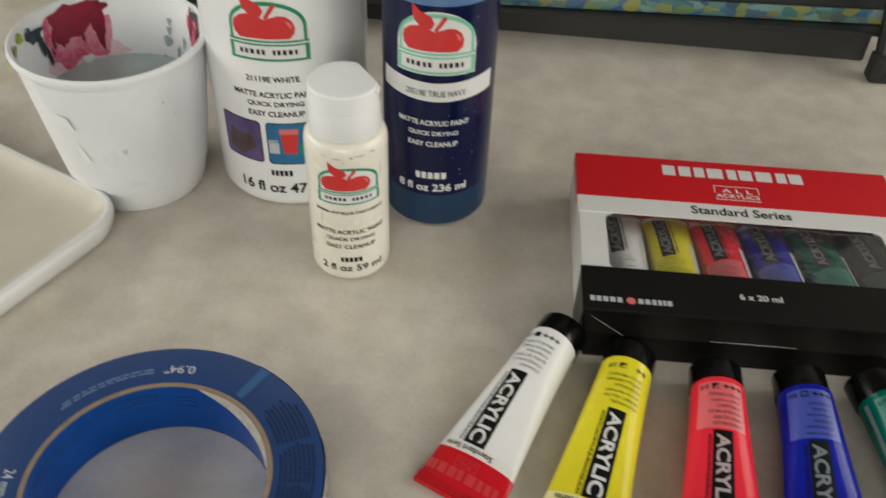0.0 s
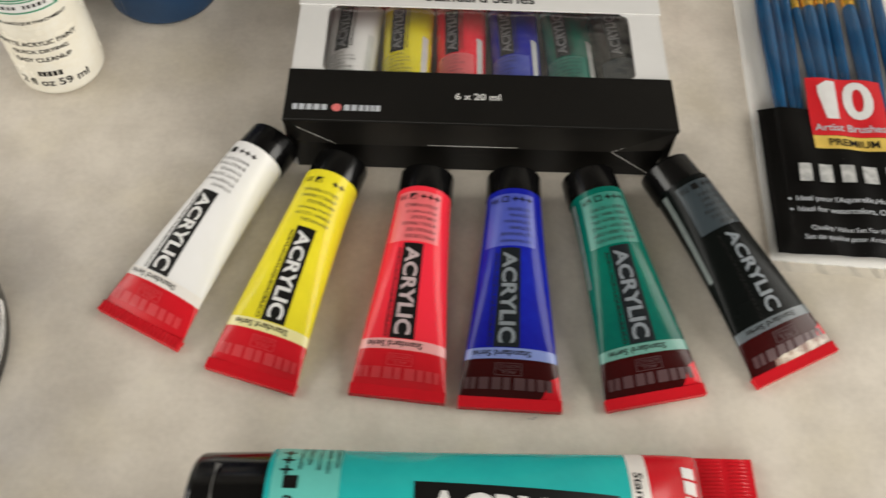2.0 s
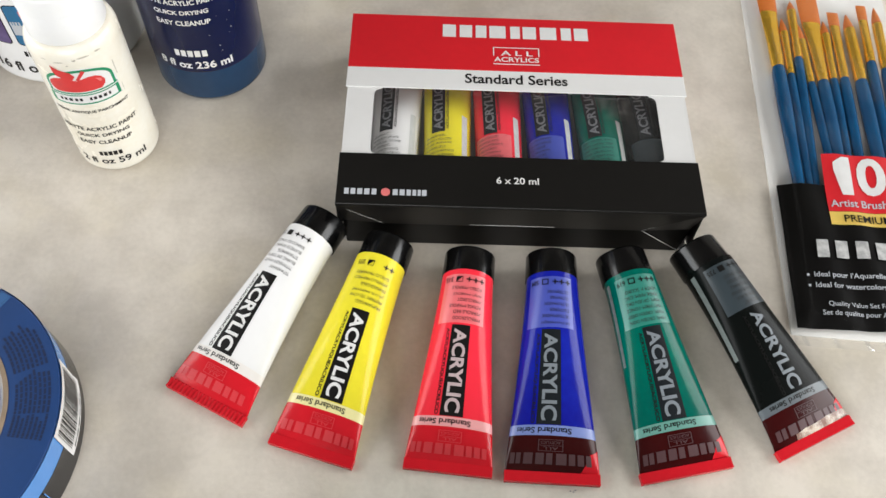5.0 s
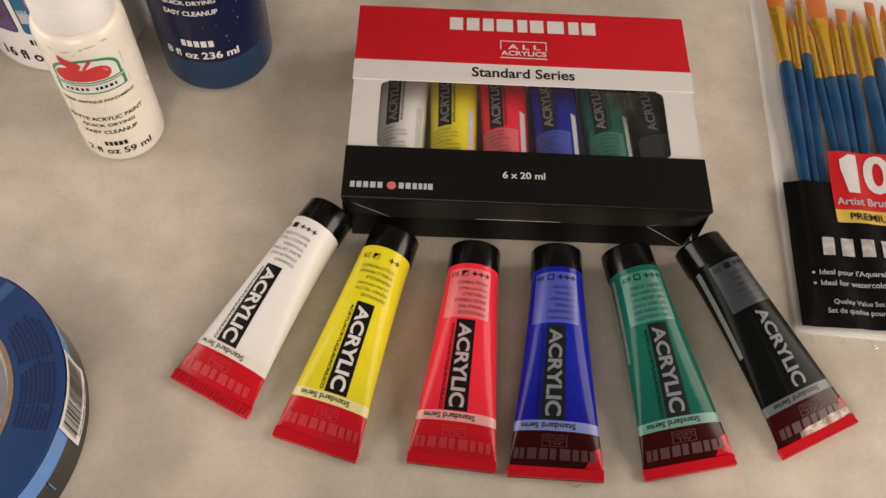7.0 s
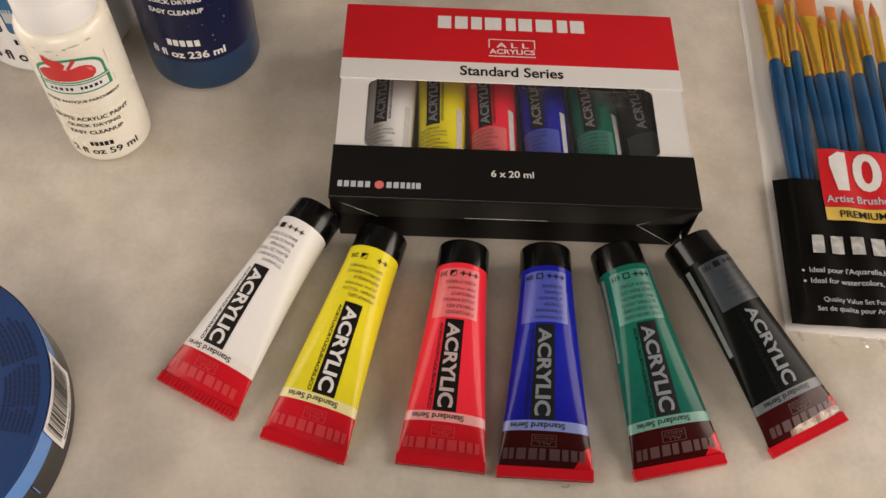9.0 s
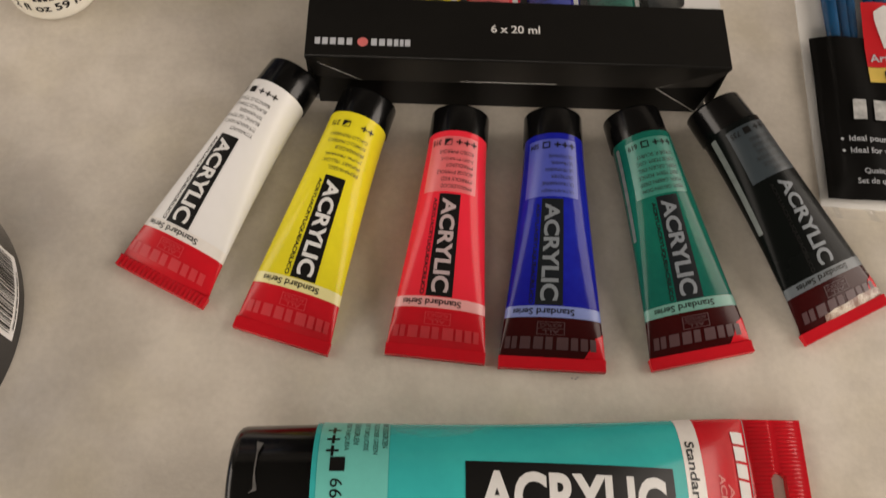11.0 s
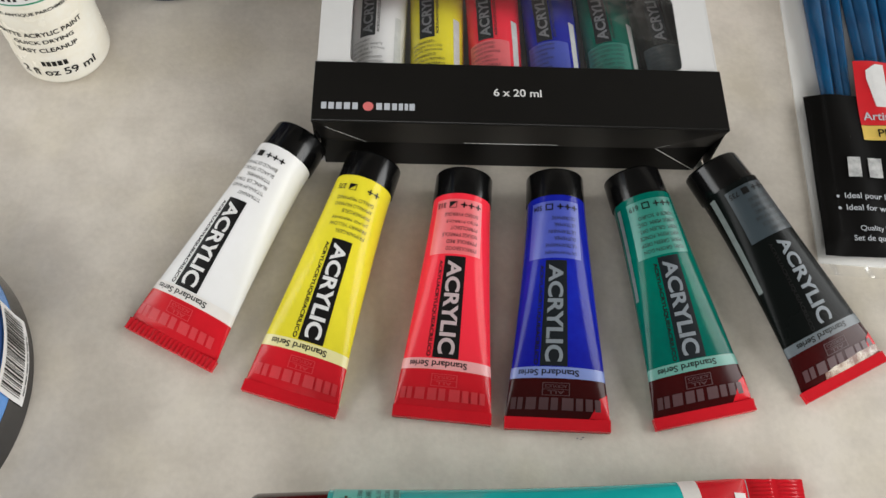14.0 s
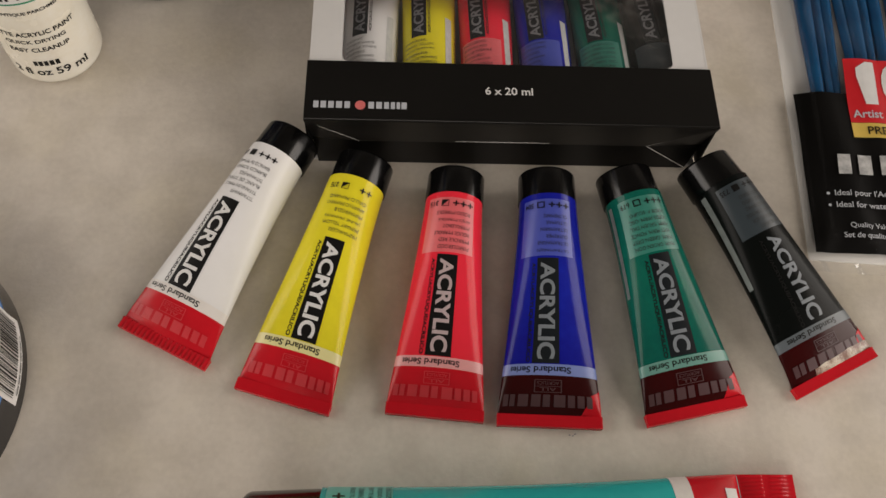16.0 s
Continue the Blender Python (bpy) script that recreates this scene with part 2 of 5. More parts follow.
def glyphs(text, bold=0.0):
    """Flat mesh of a line of text in Blender's own font, scaled to the unit square: vertices and faces."""
    if (text, bold) not in _glyphs:
        cu = bpy.data.curves.new("line", "FONT")
        cu.body, cu.resolution_u, cu.offset = text, 4, bold
        ob = bpy.data.objects.new("line", cu)
        scene.collection.objects.link(ob)
        dg = bpy.context.evaluated_depsgraph_get()
        me = bpy.data.meshes.new_from_object(ob.evaluated_get(dg))
        vs = [(v.co.x, v.co.y) for v in me.vertices]
        fs = [tuple(p.vertices) for p in me.polygons]
        bpy.data.objects.remove(ob)
        bpy.data.curves.remove(cu)
        bpy.data.meshes.remove(me)
        xs, ys = [v[0] for v in vs], [v[1] for v in vs]
        x0, x1, y0, y1 = min(xs), max(xs), min(ys), max(ys)
        _glyphs[(text, bold)] = ([((x - x0) / (x1 - x0), (y - y0) / (y1 - y0)) for x, y in vs], fs)
    return _glyphs[(text, bold)]


def lay(bm, fn, cut_x=0.0, cut_y=0.0):
    """Takes a flat mesh in (u, v) onto a surface fn(u, v); cut so that it can follow a curve."""
    for cut, k in ((cut_x, 0), (cut_y, 1)):
        if cut and bm.verts:
            lo, hi = min(v.co[k] for v in bm.verts), max(v.co[k] for v in bm.verts)
            c = lo + cut
            while c < hi - 1e-6:
                no = (1, 0, 0) if k == 0 else (0, 1, 0)
                co = (c, 0, 0) if k == 0 else (0, c, 0)
                bmesh.ops.bisect_plane(bm, geom=bm.verts[:] + bm.edges[:] + bm.faces[:], plane_co=co, plane_no=no, dist=1e-8)
                c += cut
    for v in bm.verts:
        v.co = Vector(fn(v.co.x, v.co.y))
    bm.normal_update()
    return bm


def text_bm(lines, bold=0.0, turn=0):
    """Lines of (text, u0, v0, u1, v1), each filling its rectangle; turn 90: reads upwards, its tops to the left."""
    bm = bmesh.new()
    for text, u0, v0, u1, v1 in lines:
        vs, fs = glyphs(text, bold)
        if turn == 90:
            made = [bm.verts.new((u1 - y * (u1 - u0), v0 + x * (v1 - v0), 0)) for x, y in vs]
        else:
            made = [bm.verts.new((u0 + x * (u1 - u0), v0 + y * (v1 - v0), 0)) for x, y in vs]
        for f in fs:
            try:
                bm.faces.new([made[i] for i in f])
            except ValueError:
                pass
    return bm


def poly_bm(polys):
    """Flat polygons, each a list of (u, v) corners."""
    bm = bmesh.new()
    for p in polys:
        bm.faces.new([bm.verts.new((u, v, 0)) for u, v in p])
    bmesh.ops.triangulate(bm, faces=bm.faces[:])
    return bm


def rect(u0, v0, u1, v1):
    return [(u0, v0), (u1, v0), (u1, v1), (u0, v1)]


def bars(n, u0, v0, u1, v1, fill=0.8, gaps=()):
    """A trade name as a row of n plain bars of uneven width; gaps: bars left out between words."""
    r = random.Random(n)
    wide = [r.uniform(0.7, 1.25) for _ in range(n)]
    unit, out, a = (u1 - u0) / sum(wide), [], u0
    for i, k in enumerate(wide):
        if i not in gaps:
            out.append(rect(a, v0, a + k * unit * fill, v1))
        a += k * unit
    return out


def lines_of_bars(rng_seed, u0, v0, u1, v1, rows, fill=0.5, along="u"):
    """Print too small to read: rows of short bars of uneven length."""
    r, out = random.Random(rng_seed), []
    for k in range(rows):
        h = (v1 - v0) / rows
        y = v0 + k * h
        x = u0
        end = u1 - (u1 - u0) * r.uniform(0, 0.3)
        while x < end:
            w = (u1 - u0) * r.uniform(0.05, 0.16)
            out.append(rect(x, y, min(x + w, u1), y + h * fill))
            x += w + (u1 - u0) * 0.02
    return out


def flat(z, ox=0.0, oy=0.0):
    return lambda u, v: (ox + u, oy + v, z)


def drum(r, ang=0.0):
    """The face of an upright bottle of radius r round its own axis: u runs round it, v is the height."""
    return lambda u, v: (r * math.sin(ang + u / r), -r * math.cos(ang + u / r), v)


# ---- the room: unseen, added to close the place and bounce the lamps ----
def room():
    t = 0.12
    floor = link_mesh("floor", box(ROOM_X0 - t, ROOM_X1 + t, ROOM_Y0 - t, ROOM_Y1 + t, FLOOR_Z - 0.1, FLOOR_Z), M_FLOOR, smooth=False)
    tagged(floor, "brown floor of the room under the table", "floor", kind="structure")
    ceil = link_mesh("ceiling", box(ROOM_X0 - t, ROOM_X1 + t, ROOM_Y0 - t, ROOM_Y1 + t, CEIL_Z, CEIL_Z + 0.1), M_CEIL, smooth=False)
    tagged(ceil, "unseen ceiling, kept dark to weaken its reflection", "ceiling", kind="structure")
    w = link_mesh("wall_north", box(ROOM_X0 - t, ROOM_X1 + t, ROOM_Y1, ROOM_Y1 + t, FLOOR_Z, CEIL_Z), M_WALL, smooth=False)
    tagged(w, "plain off-white plastered wall", "wall", kind="structure")
    for name, lo, hi, win in (("wall_west", ROOM_Y0, ROOM_Y1, WEST_WIN), ("wall_east", ROOM_Y0, ROOM_Y1, EAST_WIN), ("wall_south", ROOM_X0 - t, ROOM_X1 + t, SOUTH_FILL)):
        bm = bmesh.new()
        for a0, a1, z0, z1 in ((lo, win[0], FLOOR_Z, CEIL_Z), (win[1], hi, FLOOR_Z, CEIL_Z), (win[0], win[1], FLOOR_Z, win[2]), (win[0], win[1], win[3], CEIL_Z)):
            across = {"wall_west": (ROOM_X0 - t, ROOM_X0, a0, a1), "wall_east": (ROOM_X1, ROOM_X1 + t, a0, a1), "wall_south": (a0, a1, ROOM_Y0 - t, ROOM_Y0)}[name]
            tmp = box(*across, z0, z1)
            me = bpy.data.meshes.new("tmp")
            tmp.to_mesh(me)
            tmp.free()
            bm.from_mesh(me)
            bpy.data.meshes.remove(me)
        w = link_mesh(name, bm, M_WALL, smooth=False)
        tagged(w, "unseen off-white plastered wall with an opening for a lamp", "wall", kind="structure")


room()


def table():
    tb = thing("table", pose(0.15, 0.25, 0), "beige mottled laminate table the paints stand on", "table", plan=1.0)
    part("tabletop", box(-0.95, 0.95, -0.48, 0.60, -0.028, 0.0, 0.004, 3), M_TABLE, tb)
    part("apron", box(-0.85, 0.85, -0.40, 0.52, -0.09, -0.028), M_TABLE_EDGE, tb, smooth=False)
    for x in (-0.85, 0.85):
        for y in (-0.40, 0.52):
            part("leg", box(x - 0.02, x + 0.02, y - 0.02, y + 0.02, FLOOR_Z, -0.028, 0.004), M_METAL_LEG, tb)
    crumbs = bmesh.new()
    r = random.Random(4)
    for x, y in ((0.0279, -0.0748), (0.0286, -0.0742), (0.0268, -0.0745)):
        bmesh.ops.create_icosphere(crumbs, subdivisions=1, radius=0.0004, matrix=Matrix.Translation((x, y, 0.0002)) @ Matrix.Diagonal((r.uniform(0.8, 2), r.uniform(0.5, 1), 0.5, 1)))
    tagged(part("paint_fleck", crumbs, M_INK_GREY, tb, "small dried grey flecks"), kind="stuff")


table()


# ---- paint tubes ----
def paint_tube(name, cap_end, crimp_mid, print_turn, body, names, number, square, group, label, dark_band=False, side_panel=None, r=0.0103, flat_w=1.57,
               panel=None, ink=None, std=None, name_panel=None, lift=0.0):
    """A squeezed-flat plastic tube on its back: its cap at the start, its crimped end at the far end of the local y axis."""
    a, b = Vector((*cap_end, 0)), Vector((*crimp_mid, 0))
    way = (b - a).normalized()
    k = r / 0.0106
    cap_l, length = 0.01265 * k, (b - a).length - 0.01265 * k
    r0 = 0.0106
    turn = math.degrees(math.atan2(-way.x, way.y))
    start = a + way * cap_l
    tube = thing(name, pose(start.x, start.y, lift, 0, 0, turn), label, "paint tube", group)
    grow = flat_w - 1.0

    def section(s):
        f = min(max(s / length, 0.0), 1.0)
        g = min(1.0, f / 0.955) ** 1.25
        h = r * max(0.0, 1 - g) ** 0.68 + 0.0009
        return r * (1 + grow * g), h, h + 0.0004 + 0.0002 * (1 - f)

    def on(off=0.0, roll=0.0):
        def fn(u, s):
            w, h, c = section(s)
            th = (u + roll) / r0
            nx, nz = math.sin(th) / w, math.cos(th) / h
            k = off / math.hypot(nx, nz)
            return (w * math.sin(th) + nx * k, s + 0.10 * (1 - min(1.0, s / length)) * h * math.cos(th), c + h * math.cos(th) + nz * k)
        return fn

    full = math.pi * r0
    skin = grid(lambda s, u: on()(u, s), 0.0, length, 0.0, 2 * full, 44, 56, wrap=True)
    part("body", skin, body, tube)
    # shoulder and cap
    cap = lathe([(0, -cap_l)] + arc_profile(0.0095 * k, -cap_l, 0.0106 * k, -cap_l + 0.0012, 4, "in") + [(0.0109 * k, -0.0012), (0.0109 * k, -0.0004), (0.0101 * k, 0.0), (0.0090 * k, 0.0004), (0, 0.0004)], 40)
    for v in cap.verts:
        v.co = Vector((v.co.x, v.co.z + 0.10 * v.co.y, 0.0110 * k + v.co.y))
    bmesh.ops.reverse_faces(cap, faces=cap.faces[:])
    part("cap", cap, M_BLACK_PL, tube)
    # printed red end and the crimp
    red = M_TUBE_MAROON if dark_band else M_TUBE_RED
    top = full / 2 * 0.99
    band = part("red_band", grid(lambda s, u: on(0.00007)(u, s), 0.80 * length, 0.965 * length, -top, top, 8, 30), red, tube, "printed red end band")
    if dark_band:
        part("red_corner", lay(poly_bm([[(-top, 0.955 * length), (-top, 0.84 * length), (-0.62 * top, 0.87 * length), (-0.40 * top, 0.955 * length)]]), on(0.00022), 0.0012, 0.0012), M_TUBE_RED, band)
    if number == "735" and flat_w > 1.3:
        edge = random.Random(19)
        rim = [(-0.0150 + 0.0195 * k / 14, (0.905 + 0.022 * k / 14 + edge.uniform(-0.009, 0.009)) * length) for k in range(15)] + [(0.0045, 0.951 * length), (-0.0150, 0.950 * length)]
        part("bare_patch", lay(poly_bm([rim]), on(0.00032), 0.0015, 0.0015), M_PEEL, band, "bare cream patch in the print")
    w_end = r * flat_w
    crimp = bmesh.new()
    nx, ridge, pitch = 84, 0.00034 if number == "105" else 0.00009, 2 if number == "105" else 1
    rows = []
    for j, (y, amp) in enumerate(((0.95, 0.0), (0.957, ridge * 0.8), (0.975, ridge), (0.995, ridge * 0.8), (1.0, 0.0))):
        line = []
        for i in range(nx + 1):
            x = w_end * 1.01 * (2 * i / nx - 1)
            line.append(crimp.verts.new((x, y * length, 0.0029 + amp * (1 if (i // pitch) % 2 else -1) + (0.0003 if j < 2 else 0))))
        rows.append(line)
    for p, q in zip(rows, rows[1:]):
        for i in range(nx):
            crimp.faces.new((p[i], p[i + 1], q[i + 1], q[i]))
    ex = bmesh.ops.extrude_face_region(crimp, geom=crimp.faces[:])
    for v in ex["geom"]:
        if isinstance(v, bmesh.types.BMVert):
            v.co.z = 0.0003
    bmesh.ops.recalc_face_normals(crimp, faces=crimp.faces[:])
    part("crimp", crimp, M_TUBE_RED, tube, "crimped red end with fine ridges", angle=1.2)
    # print
    pw = 0.0032
    roll = print_turn * r0
    plate, sheet, strip = tube, tube, tube
    if name_panel:
        plate = part("name_panel", grid(lambda s, u: on(0.00007, roll)(u, s), 0.030 * length, 0.295 * length, -0.0082, 0.0095, 8, 16), name_panel, tube)
    if std:
        strip = part("series_band", grid(lambda s, u: on(0.00009)(u, s), 0.755 * length, 0.80 * length, -top, top, 3, 30), std, tube)
    if panel:
        sheet = part("title_panel", grid(lambda s, u: on(0.0001, roll)(u, s), 0.305 * length, 0.752 * length, -pw, pw, 14, 8), panel, tube, "black title panel")
    part("title", lay(text_bm([("ACRYLIC", -pw * 0.66, 0.325 * length, pw * 0.66, 0.735 * length)], 0.03, 90), on(0.00016, roll), 0.001, 0.004), ink or M_INK_WHITE, sheet, "title lettering")
    dark = M_INK_BLACK
    part("side_title", lay(text_bm([("ACRYL/ACRYLIQUE/ACRILICO", pw + 0.0005, 0.325 * length, pw + 0.0018, 0.748 * length)], 0.03, 90), on(0.00012, roll), 0, 0.006), dark, tube)
    rows = []
    for k, nm in enumerate(names):
        y = 0.262 * length - k * 0.00265
        half = 0.0068 * min(1.0, len(nm) / 15)
        rows.append((nm, -0.0065, y, -0.0065 + 2 * half, y + 0.0014))
    part("colour_print", lay(text_bm(rows, -0.006), on(0.00024, roll), 0.002), M_INK_FINE, plate)
    part("colour_number", lay(text_bm([(number, 0.0052, 0.047 * length, 0.0086, 0.047 * length + 0.0021)], 0.01), on(0.00028, roll), 0.0012), dark, plate)
    sq, c0 = 0.0013, 0.0026
    y = 0.05 * length + 0.0008
    if square == "open":
        marks = [rect(c0 - sq, y - sq, c0 + sq, y - sq + 0.0004), rect(c0 - sq, y + sq - 0.0004, c0 + sq, y + sq), rect(c0 - sq, y - sq, c0 - sq + 0.0004, y + sq), rect(c0 + sq - 0.0004, y - sq, c0 + sq, y + sq)]
    elif square == "half":
        marks = [[(c0 - sq, y - sq), (c0 + sq, y - sq), (c0 + sq, y + sq)], rect(c0 - sq, y + sq - 0.0002, c0 + sq, y + sq), rect(c0 - sq, y - sq, c0 - sq + 0.0002, y + sq)]
    else:
        marks = [rect(c0 - sq, y - sq, c0 + sq, y + sq)]
    for i in range(2 if number == "275" else 3):
        cx = -0.0064 + i * 0.0026
        marks += [rect(cx - 0.0011, y - 0.00025, cx + 0.0011, y + 0.00025), rect(cx - 0.00025, y - 0.0011, cx + 0.00025, y + 0.0011)]
    tagged(part("lightfast_print", lay(poly_bm(marks), on(0.00028, roll), 0.0007), dark, plate), kind="stuff")
    part("series_name", lay(text_bm([("Standard Series", -0.0052, 0.765 * length, 0.0100, 0.791 * length)], 0.02), on(0.00014, roll * 0.5), 0.003), dark, strip)
    pale = M_INK_MAUVE if dark_band else M_INK_ROSE
    tagged(part("trade_mark", lay(poly_bm(bars(9, -0.0112, 0.876 * length, 0.0124, 0.922 * length, 0.74)), on(0.0003, roll * 0.5), 0.002, 0.003), pale, band, "pale blocks of the trade mark"), kind="stuff")
    y0, y1 = 0.818 * length, 0.868 * length
    frame_line = [rect(-0.0030, y0, 0.0030, y0 + 0.0002), rect(-0.0030, y1 - 0.0002, 0.0030, y1), rect(-0.0030, y0, -0.0028, y1), rect(0.0028, y0, 0.0030, y1), rect(-0.0028, (y0 + y1) / 2, 0.0028, (y0 + y1) / 2 + 0.00016)]
    line_mark = part("line_mark", lay(poly_bm(frame_line), on(0.00030, roll * 0.5), 0.003), pale, band, "thin outlined line mark")
    part("line_name", lay(text_bm([("ALL", -0.0018, (y0 + y1) / 2 + 0.0005, 0.0018, y1 - 0.0005), ("ACRYLICS", -0.0024, y0 + 0.0006, 0.0024, (y0 + y1) / 2 - 0.0004)], 0.01), on(0.00030, roll * 0.5), 0.002), pale, line_mark)
    if side_panel:
        part("side_panel", grid(lambda s, u: on(0.00008)(u, s), side_panel[0] * length, side_panel[1] * length, side_panel[2], side_panel[3], 10, 4), M_SIDE_TONED if flat_w > 1.3 else M_SIDE_PRINT, tube, "white side panel of small print")
    return tube


M_TUBE_RED = mat("tube_red_print", (0.62, 0.010, 0.020), 0.20, vary=0.08, scale=40, coat=0.04, spec=0.25, bump=0.1, bump_scale=80)
M_TUBE_MAROON = mat("tube_maroon_print", (0.040, 0.0025, 0.0028), 0.18, vary=0.15, scale=40, coat=0.03, spec=0.18)
M_INK_MAUVE = mat("mauve_ink", (0.075, 0.030, 0.034), 0.4, vary=0.06, scale=300)


def tube_skin(name, c, second=None):
    return mat(name, c, 0.16, vary=0.08, scale=35, coat=0.10, bump=0.06, bump_scale=60, second=second, spec=0.12)


M_INK_DEEP = mat("deep_slate_ink", (0.008, 0.011, 0.014), 0.3, vary=0.1, scale=200, spec=0.3)
M_PEEL = mat("cream_bare_patch", (0.62, 0.55, 0.45), 0.25, scale=220, bump=0.9, bump_scale=260, second=(0.22, 0.12, 0.09), span=0.25)
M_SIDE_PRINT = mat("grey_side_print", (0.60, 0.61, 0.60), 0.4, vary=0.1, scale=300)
# Same side print, darker copy: colour offsets window glare on the loose tubes.
M_SIDE_TONED = mat("side_print_toned_down", (0.20, 0.225, 0.22), 0.45, vary=0.15, scale=300, spec=0.2)
M_INK_PALE2 = mat("pinkish_letter_ink", (0.52, 0.40, 0.41), 0.4, vary=0.06, scale=300)
M_INK_SLATE = mat("slate_letter_ink", (0.20, 0.225, 0.25), 0.4, vary=0.08, scale=300)
SKINS = {
    "white": tube_skin("white_tube", (0.785, 0.775, 0.775), (0.745, 0.735, 0.725)),
    "yellow": tube_skin("yellow_tube", (0.83, 0.72, 0.035)),
    "red": tube_skin("red_tube", (0.84, 0.028, 0.056), (0.80, 0.030, 0.046)),
    "blue": tube_skin("blue_tube", (0.008, 0.018, 0.35), (0.007, 0.006, 0.22)),
    "green": tube_skin("green_tube", (0.001, 0.132, 0.090), (0.001, 0.076, 0.062)),
    "black": mat("black_tube", (0.0035, 0.0046, 0.0043), 0.26, vary=0.08, scale=35, bump=0.12, bump_scale=60, spec=0.09),
}
PALES = {"red": mat("pale_red_print", (0.80, 0.145, 0.16), 0.35), "blue": mat("pale_blue_print", (0.060, 0.085, 0.44), 0.35),
         "green": mat("pale_green_print", (0.028, 0.215, 0.165), 0.35), "black": mat("pale_slate_print", (0.032, 0.045, 0.054), 0.35)}
BANDS = {"white": mat("cream_band", (0.78, 0.74, 0.7), 0.35), "yellow": mat("pale_yellow_band", (0.82, 0.75, 0.36), 0.35), "red": mat("pink_band", (0.82, 0.36, 0.36), 0.35),
         "blue": mat("light_blue_band", (0.19, 0.25, 0.55), 0.35), "green": mat("mint_band", (0.13, 0.32, 0.27), 0.35), "black": mat("slate_band", (0.11, 0.13, 0.145), 0.35)}
NAMES = {
    "white": ("105", "full", ("TITAANWIT", "TITANIUM WHITE", "BLANC DE TITANE", "TITANWEISS", "BLANCO TITANIO", "BIANCO DI TITANIO")),
    "yellow": ("275", "half", ("PRIMAIRGEEL", "PRIMARY YELLOW", "JAUNE PRIMAIRE", "PRIMAERGELB", "AMARILLO PRIMARIO", "GIALLO PRIMARIO")),
    "red": ("315", "half", ("PYRROLEROOD", "PYRROLE RED", "ROUGE PYRROLE", "PYRROLEROT", "ROJO PYRROLE", "ROSSO PYRROLE")),
    "blue": ("504", "open", ("ULTRAMARIJN", "ULTRAMARINE", "OUTREMER", "ULTRAMARIN", "ULTRAMAR", "OLTREMARE")),
    "green": ("619", "open", ("PERM. GROEN DON.", "PERM. GREEN DEEP", "VERT PERM. FONCE", "PERM. GRUEN DKL.", "VERDE PERM. OSC.", "VERDE P. SCURO")),
    "black": ("735", "full", ("OXYDZWART", "OXIDE BLACK", "NOIR D'OXYDE", "OXIDSCHWARZ", "NEGRO OXIDO", "NERO OSSIDO")),
}
WORDS = {"white": "titanium white", "yellow": "primary yellow", "red": "bright pyrrole red", "blue": "ultramarine blue", "green": "deep green", "black": "oxide black"}
LOOSE = (
    ("white", (0.0927, 0.3116), (0.0493, 0.2257), 0.24, 1.66), ("yellow", (0.1217, 0.3002), (0.0940, 0.2059), -0.10, 1.58), ("red", (0.1570, 0.2944), (0.1482, 0.2004), 0.06, 1.58),
    ("blue", (0.1924, 0.2947), (0.1892, 0.1972), 0.14, 1.70), ("green", (0.2228, 0.2965), (0.2432, 0.2014), 0.05, 1.71), ("black", (0.2552, 0.3021), (0.2980, 0.2164), -0.10, 1.68),
)
for colour, cap_end, crimp_mid, roll_turn, wide in LOOSE:
    number, square, names = NAMES[colour]
    dark = colour in ("blue", "green", "black")
    paint_tube("paint_tube", cap_end, crimp_mid, roll_turn, SKINS[colour], names, number, square, "loose paint tubes",
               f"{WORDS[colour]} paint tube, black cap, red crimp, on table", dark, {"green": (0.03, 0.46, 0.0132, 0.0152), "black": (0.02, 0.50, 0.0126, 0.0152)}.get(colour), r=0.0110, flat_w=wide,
               panel=None if colour == "black" else (M_INK_DEEP if dark else M_INK_BLACK), ink=M_INK_SLATE if dark else (M_INK_PALE2 if colour == "red" else M_INK_WHITE),
               std=BANDS[colour], name_panel=PALES.get(colour))


# ---- boxed set ----
BX0, BX1, BY0, BY1, BH = 0.0983, 0.2577, 0.3074, 0.4222, 0.0303


